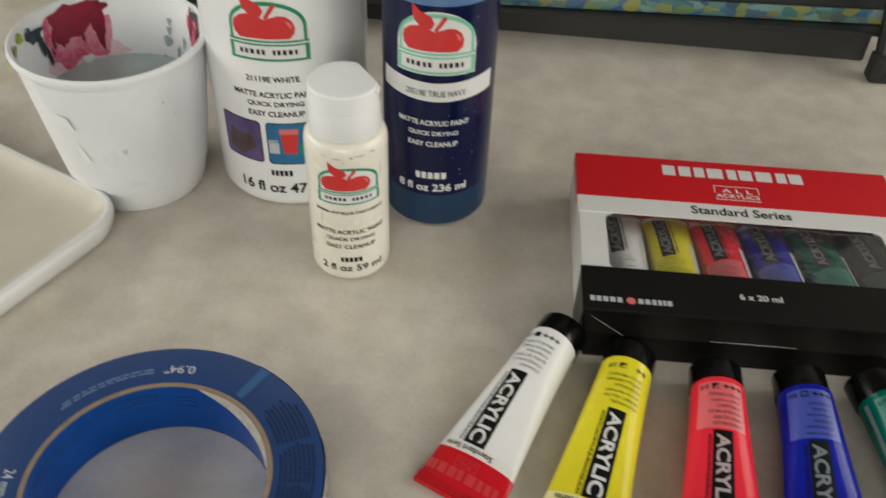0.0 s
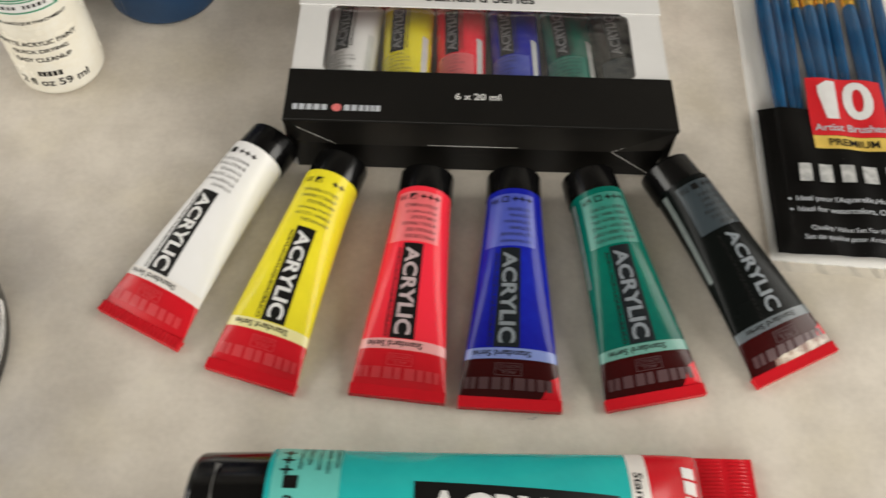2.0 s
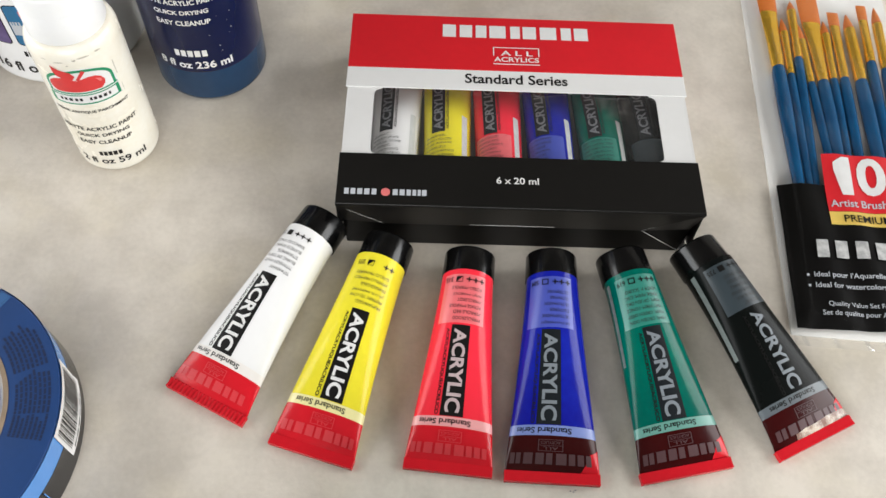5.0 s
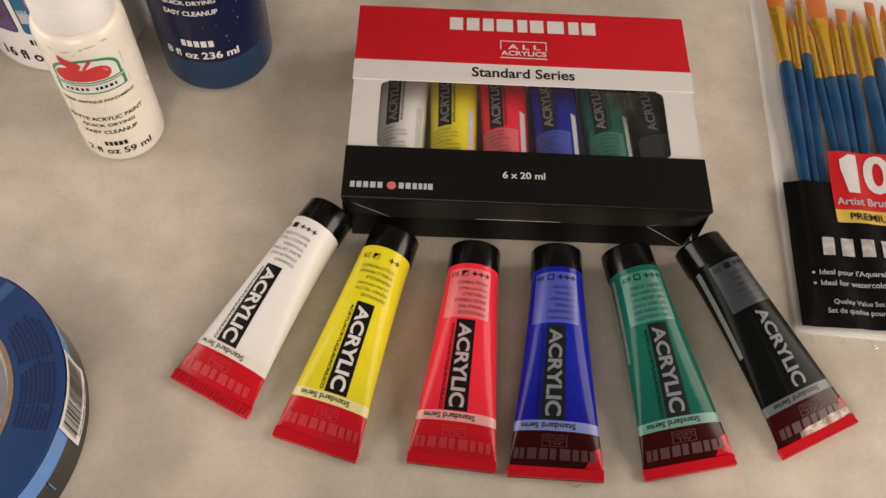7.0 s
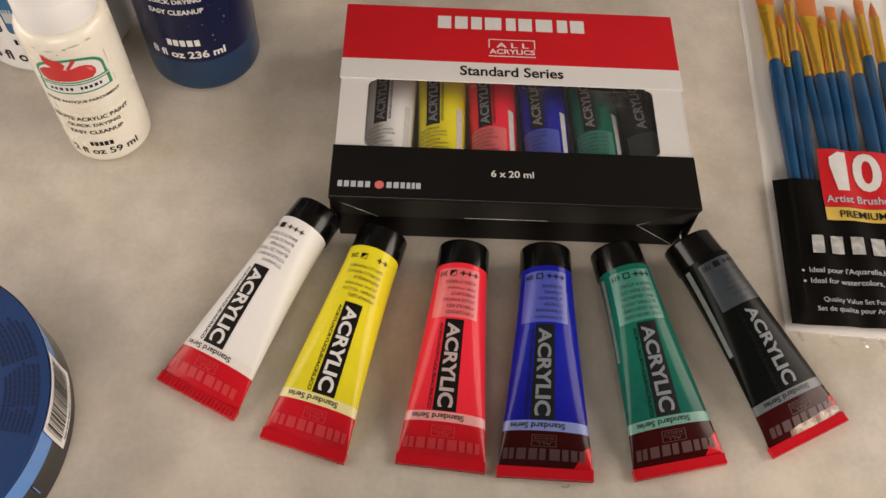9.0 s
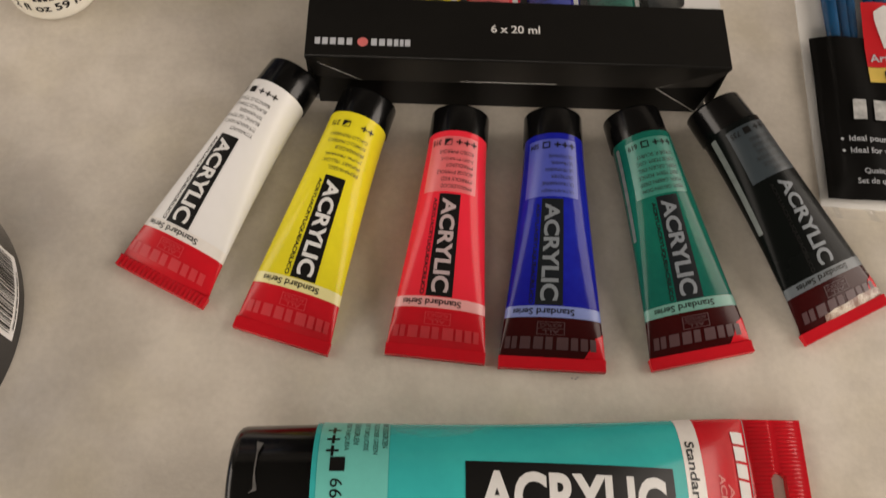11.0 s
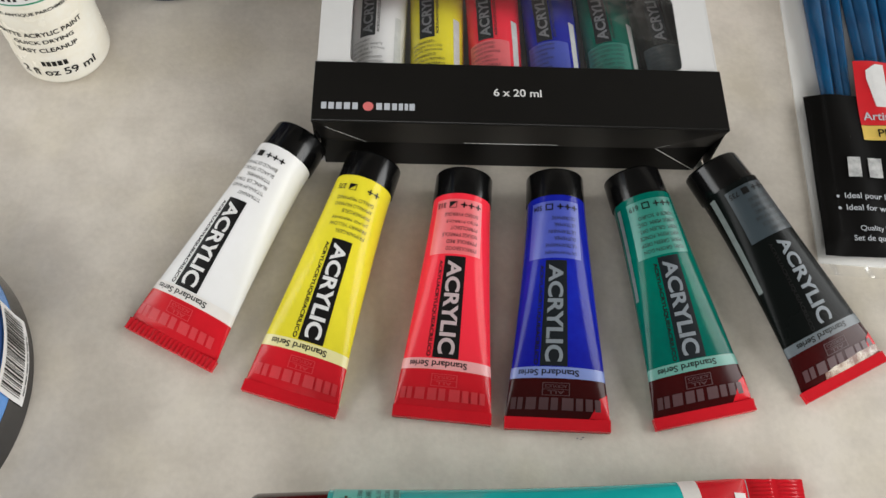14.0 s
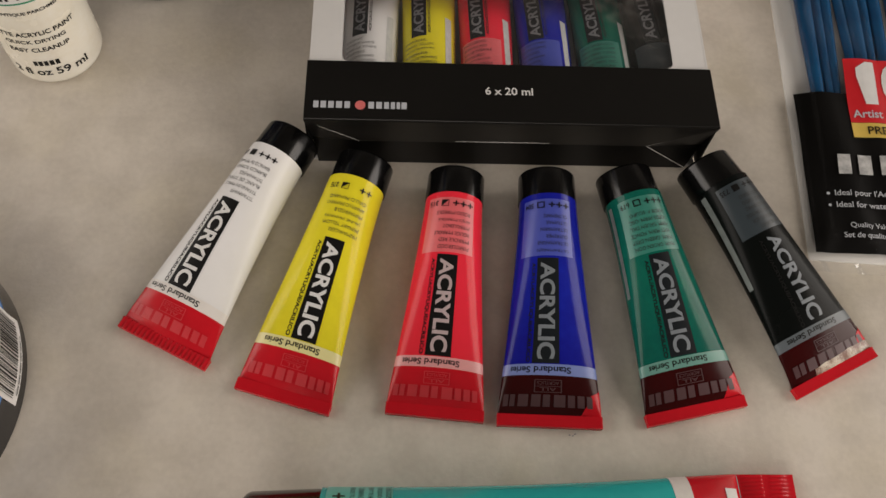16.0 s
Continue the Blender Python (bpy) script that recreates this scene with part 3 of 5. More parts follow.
def carton():
    bx = thing("paint_set_box", pose(0, 0, 0), "red, white and black card box with a clear window", "box")
    t = 0.0006
    part("base_panel", box(BX0 + 0.001, BX1 - 0.001, BY0 + 0.001, BY1 - 0.0005, 0.0002, 0.0008), M_WHITE_CARD, bx, smooth=False)
    part("inner_tray", box(BX0 + 0.0015, BX1 - 0.0015, BY0 + 0.004, BY1 - 0.0015, 0.0009, 0.0036), M_WHITE_CARD, bx, "white card tray under the tubes", smooth=False)
    for x in (BX0 + 0.0004, BX1 - 0.0004 - t):
        part("side_panel", box(x, x + t, BY0 + 0.026, BY1 - 0.048, 0.0008, BH - 0.0006), M_WHITE_CARD, bx, smooth=False)
        part("side_panel", box(x - 0.0002, x + t - 0.0002, BY1 - 0.0476, BY1 - 0.0008, 0.0008, BH - 0.0004), M_WHITE_CARD, bx, smooth=False)
    # window frame sheet
    zt = BH - 0.0007
    wy0, wy1, rr = 0.3340, 0.3755, 0.0032
    for xe, xw, way in ((BX0 + 0.0004, 0.1113, 1), (BX1 - 0.0004, 0.2435, -1)):
        pts = [(xe, wy0), (xw + way * rr, wy0), (xw + way * rr, wy0 + 0.0014)]
        pts += [(xw + way * rr * (1 - math.cos(a)), wy0 + 0.0014 + rr * (1 - math.sin(a))) for a in (1.2, 0.8, 0.4, 0.0)]
        pts += [(xw + way * rr * (1 - math.cos(a)), wy1 - 0.0014 - rr * (1 - math.sin(a))) for a in (0.0, 0.4, 0.8, 1.2)]
        pts += [(xw + way * rr, wy1 - 0.0014), (xw + way * rr, wy1), (xe, wy1)]
        bm = bmesh.new()
        face = bm.faces.new([bm.verts.new((x, y, zt)) for x, y in pts])
        for v in [g for g in bmesh.ops.extrude_face_region(bm, geom=[face])["geom"] if isinstance(g, bmesh.types.BMVert)]:
            v.co.z = zt - t
        bmesh.ops.recalc_face_normals(bm, faces=bm.faces[:])
        part("window_strip", bm, M_WHITE_CARD, bx, smooth=False)
    # lid with its white lip and red field
    part("lid_lip", box(BX0 - 0.0004, BX1 + 0.0004, 0.3742, 0.3867, BH - 0.0007, BH, 0.0002, 1), M_WHITE_CARD, bx, smooth=False)
    part("lid", box(BX0 - 0.0002, BX1 + 0.0002, 0.3867, BY1, BH - 0.0007, BH, 0.0002, 1), M_RED_CARD, bx, "red lid panel", smooth=False)
    part("back_panel", box(BX0 + 0.0004, BX1 - 0.0004, BY1 - 0.0008, BY1 - 0.0002, 0.0008, BH - 0.0007), M_RED_CARD, bx, smooth=False)
    part("lid_fold", box(BX0 - 0.0002, BX0 + 0.0003, 0.3867, BY1 - 0.0002, BH - 0.006, BH - 0.0007), M_RED_CARD, bx, smooth=False)
    part("lid_fold", box(BX1 - 0.0003, BX1 + 0.0002, 0.3867, BY1 - 0.0002, BH - 0.006, BH - 0.0007), M_RED_CARD, bx, smooth=False)
    # black sleeve: top, sides, and the folded front
    part("sleeve_top", box(BX0 - 0.0003, BX1 + 0.0003, BY0, 0.3351, BH - 0.0008, BH, 0.0002, 1), M_BLACK_CARD, bx, "black lower panel", smooth=False)
    for x in (BX0 - 0.0001, BX1 - 0.0005):
        part("sleeve_side", box(x, x + t, BY0 + 0.0008, 0.3337, 0.0008, BH - 0.0008), M_BLACK_CARD, bx, smooth=False)
    bm = bmesh.new()
    y = BY0
    A, B = bm.verts.new((BX0 - 0.0003, y, BH - 0.0004)), bm.verts.new((BX1 + 0.0003, y, BH - 0.0004))
    C, D = bm.verts.new((0.1015, y + 0.0006, 0.0003)), bm.verts.new((0.2524, y + 0.0006, 0.0003))
    V1, V2 = bm.verts.new((0.1184, y + 0.0027, 0.0126)), bm.verts.new((0.2337, y + 0.0027, 0.0126))
    E1, E2 = bm.verts.new((BX0 + 0.0018, y + 0.0036, 0.0135)), bm.verts.new((BX1 - 0.0018, y + 0.0036, 0.0135))
    for f in ((A, V1, V2, B), (V1, C, D, V2), (A, E1, V1), (E1, C, V1), (B, V2, E2), (E2, V2, D)):
        bm.faces.new(f)
    bmesh.ops.recalc_face_normals(bm, faces=bm.faces[:])
    bmesh.ops.solidify(bm, geom=bm.faces[:], thickness=0.0005)
    part("sleeve_front", bm, M_BLACK_CARD, bx, "folded black front flap", smooth=False)
    # pale worn folds; the last rod is the front slit's highlight in pale colour
    for p, q, w in ((A0, B0, w0) for A0, B0, w0 in (((BX0 - 0.0002, y - 0.0002, BH - 0.0008), (0.1184, y + 0.0023, 0.0126), 0.00024), ((BX1 + 0.0002, y - 0.0002, BH - 0.0008), (0.2337, y + 0.0023, 0.0126), 0.00016),
                                                    ((0.2524, y + 0.0000, 0.0006), (0.2337, y + 0.0023, 0.0126), 0.00018), ((0.1567, y + 0.0021, 0.0136), (0.1942, y + 0.0021, 0.0136), 0.00022))):
        p, q = Vector(p), Vector(q)
        d = (q - p)
        rod = bmesh.new()
        bmesh.ops.create_cone(rod, segments=5, radius1=w, radius2=w, depth=d.length, cap_ends=True, matrix=Matrix.Translation((p + q) / 2) @ d.to_track_quat("Z", "Y").to_matrix().to_4x4())
        part("fold_slit_line", rod, M_FOLD_SLIT, bx, "pale line of worn fold and slit highlight")
    # clear window
    film = part("window_film", grid(lambda a, b: (a, b, BH - 0.0016 + 0.0003 * math.sin(a * 190) * math.sin(b * 120)), 0.1091, 0.2455, 0.3340, 0.3755, 40, 16), M_FILM, bx, "clear plastic window")
    film.visible_shadow = False
    f = flat(BH + 0.00008)
    part("trade_mark", lay(poly_bm(bars(9, 0.1427, 0.4081, 0.2160, 0.4164, 0.78)), f), M_INK_WHITE, bx, "white blocks of the trade mark")["kind"] = "stuff"
    part("line_mark", lay(text_bm([("A L L", 0.1709, 0.3967, 0.1864, 0.3999), ("ACRYLICS", 0.1676, 0.3926, 0.1893, 0.3957)], 0.02), f), M_INK_WHITE, bx)
    part("line_mark_frame", lay(poly_bm([rect(0.1672, 0.4016, 0.1896, 0.4021), rect(0.1672, 0.3964, 0.1677, 0.4016), rect(0.1891, 0.3964, 0.1896, 0.4016), rect(0.1672, 0.3908, 0.1896, 0.3914)]), f), M_INK_WHITE, bx)
    part("series_name", lay(text_bm([("Standard Series", 0.1536, 0.3782, 0.2022, 0.3843)], 0.02), f), M_INK_BLACK, bx)
    part("contents_text", lay(text_bm([("6 x 20 ml", 0.1674, 0.3202, 0.1860, 0.3238)], 0.015), f), M_INK_WHITE, bx)
    part("maker_mark", lay(poly_bm(bars(5, 0.1015, 0.3125, 0.1162, 0.3156, 0.72) + bars(6, 0.1224, 0.3125, 0.1378, 0.3156, 0.72)), f), M_INK_PALE, bx, "white blocks of the maker's name")["kind"] = "stuff"
    part("maker_emblem", lay(poly_bm([[(0.1193 + 0.0020 * math.cos(k * math.pi / 10), 0.3140 + 0.0021 * math.sin(k * math.pi / 10)) for k in range(20)]]), f), M_INK_PINK, bx)


carton()
for k, colour in enumerate(("white", "yellow", "red", "blue", "green", "black")):
    number, square, names = NAMES[colour]
    x = (0.1218, 0.1461, 0.1703, 0.1946, 0.2192, 0.2420)[k]
    dark = colour in ("blue", "green", "black")
    paint_tube("paint_tube", (x, 0.3155), (x, 0.4110), (-0.42, -0.42, -0.42, -0.42, -0.42, -0.3)[k], SKINS[colour], names, number, square, "boxed paint tubes",
               f"{WORDS[colour]} paint tube packed in the windowed card box", dark, (0.04, 0.47, 0.0066, 0.0100), r=0.0108, flat_w=1.12,
               panel=M_INK_DEEP, ink=M_INK_GREY, std=BANDS[colour], name_panel=PALES.get(colour), lift=0.0036)


# ---- large tube ----
def large_tube():
    r, flat_w = 0.0202, 1.436
    x0, x1, cap_l = 0.1098, 0.2690, 0.0243
    length = x1 - x0
    tube = thing("large_paint_tube", pose(0.1106, 0.1510, 0, 0, 0, -90) @ Matrix.Scale(1.022, 4), "large turquoise green paint tube with black cap and hanging slot", "paint tube")
    seal = 0.2500 - x0

    def section(s):
        f = min(max(s / seal, 0.0), 1.0)
        g = f ** 2.3
        h = r * max(0.0, 1 - g) ** 0.62 + 0.0012
        return r * (1 + (flat_w - 1) * g), h, h + 0.0005 + 0.0008 * (1 - f)

    def on(off=0.0):
        def fn(u, s):
            w, h, c = section(s)
            th = u / r
            nx, nz = math.sin(th) / w, math.cos(th) / h
            k = off / math.hypot(nx, nz)
            return (w * math.sin(th) + nx * k, s, c + h * math.cos(th) + nz * k)
        return fn

    full = math.pi * r
    top = full / 2 * 0.995
    skin = tube_skin("turquoise_tube", (0.020, 0.47, 0.45), (0.015, 0.38, 0.385))
    pale = mat("pale_turquoise_print", (0.13, 0.56, 0.50), 0.33)
    part("body", grid(lambda s, u: on()(u, s), 0.0020, seal - 0.0006, 0.0, 2 * full, 56, 72, wrap=True), skin, tube)
    cap = lathe([(0, -cap_l)] + arc_profile(0.0165, -cap_l, 0.0194, -cap_l + 0.0028, 6, "in") + [(0.0202, -0.0016), (0.0202, -0.0006), (0.0194, 0.0), (0, 0.0004)], 56)
    for v in cap.verts:
        v.co = Vector((v.co.x, v.co.z, 0.0206 + v.co.y))
    bmesh.ops.translate(cap, verts=cap.verts[:], vec=(0, 0.0022, 0))
    bmesh.ops.reverse_faces(cap, faces=cap.faces[:])
    part("cap", cap, M_BLACK_PL, tube)
    shred = [(-0.0125, -0.0145), (-0.0118, -0.0125), (-0.0080, -0.0136), (-0.0020, -0.0137), (0.0025, -0.0128), (0.0035, -0.0152), (0.0022, -0.0140), (-0.0030, -0.0141), (-0.0085, -0.0140)]
    part("film_shred", lay(poly_bm([shred]), lambda u, v: (0.0205 * math.sin(u / 0.0205), v, 0.0206 + 0.0205 * math.cos(u / 0.0205)), 0.002), mat("torn_shrink_film", (0.16, 0.155, 0.15), 0.15, vary=0.2, scale=300), tube, "torn shred of shrink film")
    part("name_panel", grid(lambda s, u: on(0.0001)(u, s), 0.0036, 0.0232, -top, 0.018, 6, 40), pale, tube, "paler printed panel")
    part("series_band", grid(lambda s, u: on(0.0001)(u, s), 0.1118, 0.1185, -top, top, 4, 48), BANDS["white"], tube)
    part("red_band", grid(lambda s, u: on(0.0001)(u, s), 0.1185, seal + 0.0014, -top, top, 16, 48), M_TUBE_RED, tube, "printed red end band")
    # the sealed end with its hanging slot and fine ridges
    w_end, n = r * flat_w, 176
    bm = bmesh.new()
    slot_y, slot_r, slot_l = seal + 0.0092, 0.0025, 0.0115
    ys = [seal - 0.0008, seal + 0.0008, seal + 0.0012] + [slot_y - slot_r + slot_r * k / 5 for k in range(11)] + [length - 0.0034, length - 0.0030, length - 0.0006, length]
    rows = []
    for y in ys:
        ribbed = seal + 0.001 < y < slot_y - slot_r * 0.5 or slot_y + slot_r * 0.5 < y < length - 0.0032
        rows.append([bm.verts.new((w_end * (2 * i / n - 1), y, 0.0031 + (0.00040 if (i % 4 in (1, 2) and ribbed) else 0))) for i in range(n + 1)])
    for j in range(len(ys) - 1):
        for i in range(n):
            x, y = w_end * ((2 * i + 1) / n - 1), (ys[j] + ys[j + 1]) / 2
            if math.hypot(max(0.0, abs(x) - slot_l + slot_r), y - slot_y) < slot_r:
                continue
            bm.faces.new((rows[j][i], rows[j][i + 1], rows[j + 1][i + 1], rows[j + 1][i]))
    ex = bmesh.ops.extrude_face_region(bm, geom=bm.faces[:])
    for v in ex["geom"]:
        if isinstance(v, bmesh.types.BMVert):
            v.co.z = 0.0004
    bmesh.ops.recalc_face_normals(bm, faces=bm.faces[:])
    part("crimp", bm, M_TUBE_RED, tube, "ridged red end with a hanging slot", angle=1.2)
    # print; u is toward the viewer's side of the tube
    s0, s1 = 0.1545 - x0, 0.2172 - x0
    part("title_panel", grid(lambda s, u: on(0.00014)(u, s), s0, s1, -0.0062, 0.0121, 16, 14), M_INK_BLACK, tube, "black title panel")
    part("title", lay(text_bm([("ACRYLIC", -0.0037, s0 + 0.0035, 0.0088, s1 - 0.003)], 0.035, 90), on(0.00022), 0.0012, 0.006), M_INK_WHITE, tube, "title lettering")
    part("series_name", lay(text_bm([("Standard Series", -0.0145, 0.1132, 0.0165, 0.1165)], 0.02), on(0.0002), 0.003), M_INK_BLACK, tube)
    rows = []
    for k, nm in enumerate(("TURKOOISGROEN", "TURQUOISE GREEN", "VERT TURQUOISE", "TUERKISGRUEN", "VERDE TURQUESA")):
        rows.append((nm, -0.0240, 0.0212 - k * 0.0027, -0.0240 + 0.0011 * len(nm), 0.0228 - k * 0.0027))
    part("colour_print", lay(text_bm(rows), on(0.0002), 0.002), M_INK_BLACK, tube)
    part("colour_number", lay(text_bm([("661", -0.0004, 0.0074, 0.0066, 0.0108)]), on(0.0002), 0.002), M_INK_BLACK, tube)
    marks = [rect(-0.0066, 0.0070, -0.0024, 0.0112)]
    for i in range(3):
        c = -0.0170 + i * 0.0042
        marks += [rect(c - 0.0018, 0.0070, c + 0.0018, 0.0078), rect(c - 0.0004, 0.0056, c + 0.0004, 0.0092)]
    tagged(part("lightfast_print", lay(poly_bm(marks), on(0.0002), 0.002), M_INK_BLACK, tube), kind="stuff")
    part("trade_mark", lay(poly_bm(bars(9, -0.019, 0.1318, 0.026, 0.1370, 0.84)), on(0.0005), 0.002, 0.0018), M_INK_WHITE, tube, "white blocks of the trade mark")["kind"] = "stuff"
    part("line_mark", lay(text_bm([("A L L", -0.0038, 0.1270, 0.0075, 0.1292), ("ACRYLICS", -0.0058, 0.1237, 0.0095, 0.1261)], 0.02), on(0.0004), 0.002, 0.0015), M_INK_PINK, tube)


large_tube()


# ---- bottles ----
APPLE_LEAF = [(-0.18, 0.75), (-0.26, 0.84), (-0.29, 0.94), (-0.29, 1.10), (-0.20, 1.0), (-0.06, 0.92), (-0.02, 0.82), (-0.06, 0.73)]
APPLE_BODY = [(-0.34, 0.385), (0.26, 0.385), (0.32, 0.46), (0.335, 0.56), (0.30, 0.67), (0.23, 0.74), (0.14, 0.755), (0.06, 0.725), (-0.02, 0.695), (-0.10, 0.74), (-0.21, 0.775), (-0.32, 0.74), (-0.40, 0.66), (-0.42, 0.56), (-0.40, 0.46)]
APPLE_STEM = [(-0.03, 0.72), (0.01, 0.70), (0.13, 0.905), (0.085, 0.945)]


def apple(cx, y0, w, h):
    """An apple of plain curves with a leaf and a stem, within an emblem of width w and height h."""
    return [[(cx + w * x, y0 + h * y) for x, y in p] for p in (APPLE_BODY, APPLE_LEAF, APPLE_STEM)]


def arch(cx, y0, w, h, n=18):
    pts = [(cx - w / 2, y0), (cx + w / 2, y0)]
    for i in range(n + 1):
        a = math.pi * i / n
        pts.append((cx + w / 2 * math.cos(a), y0 + h * 0.45 + h * 0.55 * math.sin(a)))
    return pts


def emblem(parent, fn, cx, y0, w, h, green, cut):
    """The bottle's round-topped emblem: white field, green rules, red apple and a name strip."""
    lay2 = lambda polys, off: lay(poly_bm(polys), lambda u, v: fn(off)(u, v), cut)  # noqa: E731
    parent = part("emblem", lay2([arch(cx, y0, w, h)], 0.0001), M_INK_WHITE, parent, "round-topped emblem with a red apple")
    outer, inner = arch(cx, y0 + h * 0.28, w * 0.94, h * 0.69), arch(cx, y0 + h * 0.30, w * 0.86, h * 0.61)
    part("emblem_arch", lay2([outer], 0.00015), green, parent)
    part("emblem_field", lay2([inner], 0.0002), M_INK_WHITE, parent)
    part("emblem_strip", lay2([rect(cx - w * 0.49, y0 + h * 0.02, cx + w * 0.49, y0 + h * 0.36)], 0.00022), green, parent)
    part("emblem_strip_field", lay2([rect(cx - w * 0.44, y0 + h * 0.06, cx + w * 0.44, y0 + h * 0.27)], 0.00027), M_INK_WHITE, parent)
    part("emblem_rule", lay2([rect(cx - w * 0.49, y0 + h * 0.30, cx + w * 0.49, y0 + h * 0.325)], 0.00027), M_INK_WHITE, parent)
    part("emblem_name", lay2(bars(11, cx - w * 0.36, y0 + h * 0.13, cx + w * 0.36, y0 + h * 0.21, 0.6, (5,)), 0.00032), M_INK_BLACK, parent, "dark blocks of the trade name")
    for k, p in enumerate(apple(cx, y0, w, h)):
        part("emblem_apple" if k == 0 else "emblem_leaf", lay2([p], 0.00027 + 0.00004 * k), M_INK_RED, parent)
    part("emblem_glint", lay2([[(cx + w * 0.22, y0 + h * 0.68), (cx + w * 0.265, y0 + h * 0.56), (cx + w * 0.30, y0 + h * 0.55), (cx + w * 0.29, y0 + h * 0.63)]], 0.00034), M_INK_PINK, parent)


def bottle_face(r, turn):
    return lambda off: drum(r + off, turn)


def text_lines(parent, fn, ink, rows, bold=0.012, cut=0.002):
    """Rows of (text, centre u, height v, width, letter height)."""
    for name, text, cx, v, w, h in rows:
        part(name, lay(text_bm([(text, cx - w / 2, v, cx + w / 2, v + h)], bold), fn(0.00015), cut), ink, parent)


def navy_bottle():
    r = 0.0260
    b = thing("paint_bottle", pose(0.0250, 0.4149, 0) @ Matrix.Scale(1.047, 4), "dark navy blue squeeze bottle of craft paint with white band", "paint bottle", "craft paint bottles")
    navy = mat("navy_paint_in_plastic", (0.0035, 0.0075, 0.046), 0.2, vary=0.12, scale=30, spec=0.3)
    steel = mat("tinted_bottle_plastic", (0.012, 0.042, 0.100), 0.2, vary=0.12, scale=30, spec=0.4)
    skyb = mat("light_blue_plastic", (0.10, 0.20, 0.40), 0.25, vary=0.08, scale=30, coat=0.3)
    part("base", lathe([(0, 0.0004), (r * 0.82, 0.0002)] + arc_profile(r * 0.86, 0.0002, r, 0.0046, 6, "in") + [(r, 0.0205)], 72), steel, b, "clear tinted foot of the bottle")
    part("body", lathe([(r, 0.0205), (r + 0.0002, 0.0212), (r + 0.0002, 0.05), (r + 0.0002, 0.09), (r, 0.1195)], 72), navy, b)
    part("shoulder", lathe([(r, 0.1195), (r, 0.128)] + [(r * math.cos(a) * 0.55 + r * 0.45, 0.128 + 0.014 * math.sin(a)) for a in (0.3, 0.6, 0.9, 1.2, 1.5)] + [(0.0125, 0.1425), (0.0125, 0.147)], 72), skyb, b, "lighter blue shoulder")
    part("cap", lathe([(0.0150, 0.146), (0.0155, 0.1465), (0.0150, 0.170)] + arc_profile(0.0150, 0.170, 0.0135, 0.172, 4, "out") + [(0, 0.172)], 48), M_WHITE_PL, b)
    fn = bottle_face(r + 0.0002, 0.0)
    emblem(b, fn, 0.0003, 0.0872, 0.0368, 0.0300, M_INK_MINT, 0.002)
    band = []
    for i in range(17):
        u = -0.0285 + 0.059 * i / 16
        band.append((u, 0.0832 + 0.0012 * math.cos(i / 16 * math.pi) ** 2))
    for i in range(16, -1, -1):
        u = -0.0285 + 0.059 * i / 16
        band.append((u, 0.0738 + 0.0012 * math.cos(i / 16 * math.pi) ** 2))
    part("name_band", lay(poly_bm([band]), fn(0.0001), 0.0018), M_INK_WHITE, b, "white colour-name band")
    text_lines(b, fn, M_INK_BLACK, (("colour_name", "20518E TRUE NAVY", 0.0008, 0.0764, 0.0280, 0.0030),))
    text_lines(b, fn, M_INK_WHITE, (("paint_kind", "MATTE ACRYLIC PAINT", 0.0, 0.0610, 0.0345, 0.0027), ("paint_kind", "QUICK DRYING", 0.0, 0.0552, 0.0238, 0.0027),
                                    ("paint_kind", "EASY CLEANUP", 0.0, 0.0495, 0.0238, 0.0027), ("volume_text", "8 fl oz 236 ml", 0.0002, 0.0232, 0.0345, 0.0045)), 0.025)
    part("maker_mark", lay(poly_bm(bars(5, -0.0078, 0.0308, 0.0076, 0.0345, 0.75)), fn(0.00015), 0.002), M_INK_WHITE, b, "white blocks of the maker's name")
    specks = bmesh.new()
    rr = random.Random(7)
    for k in range(26):
        u, v = rr.uniform(0.004, 0.022), rr.uniform(0.03, 0.115)
        d = rr.uniform(0.00015, 0.0005)
        p = [specks.verts.new((u + d * math.cos(a) * rr.uniform(0.5, 1.2), v + d * math.sin(a) * rr.uniform(0.5, 1.6), 0)) for a in (0, 1.2, 2.5, 3.8, 5.1)]
        specks.faces.new(p)
    tagged(part("paint_specks", lay(specks, fn(0.00012)), M_INK_GREY, b, "dried pale specks"), kind="stuff")


navy_bottle()


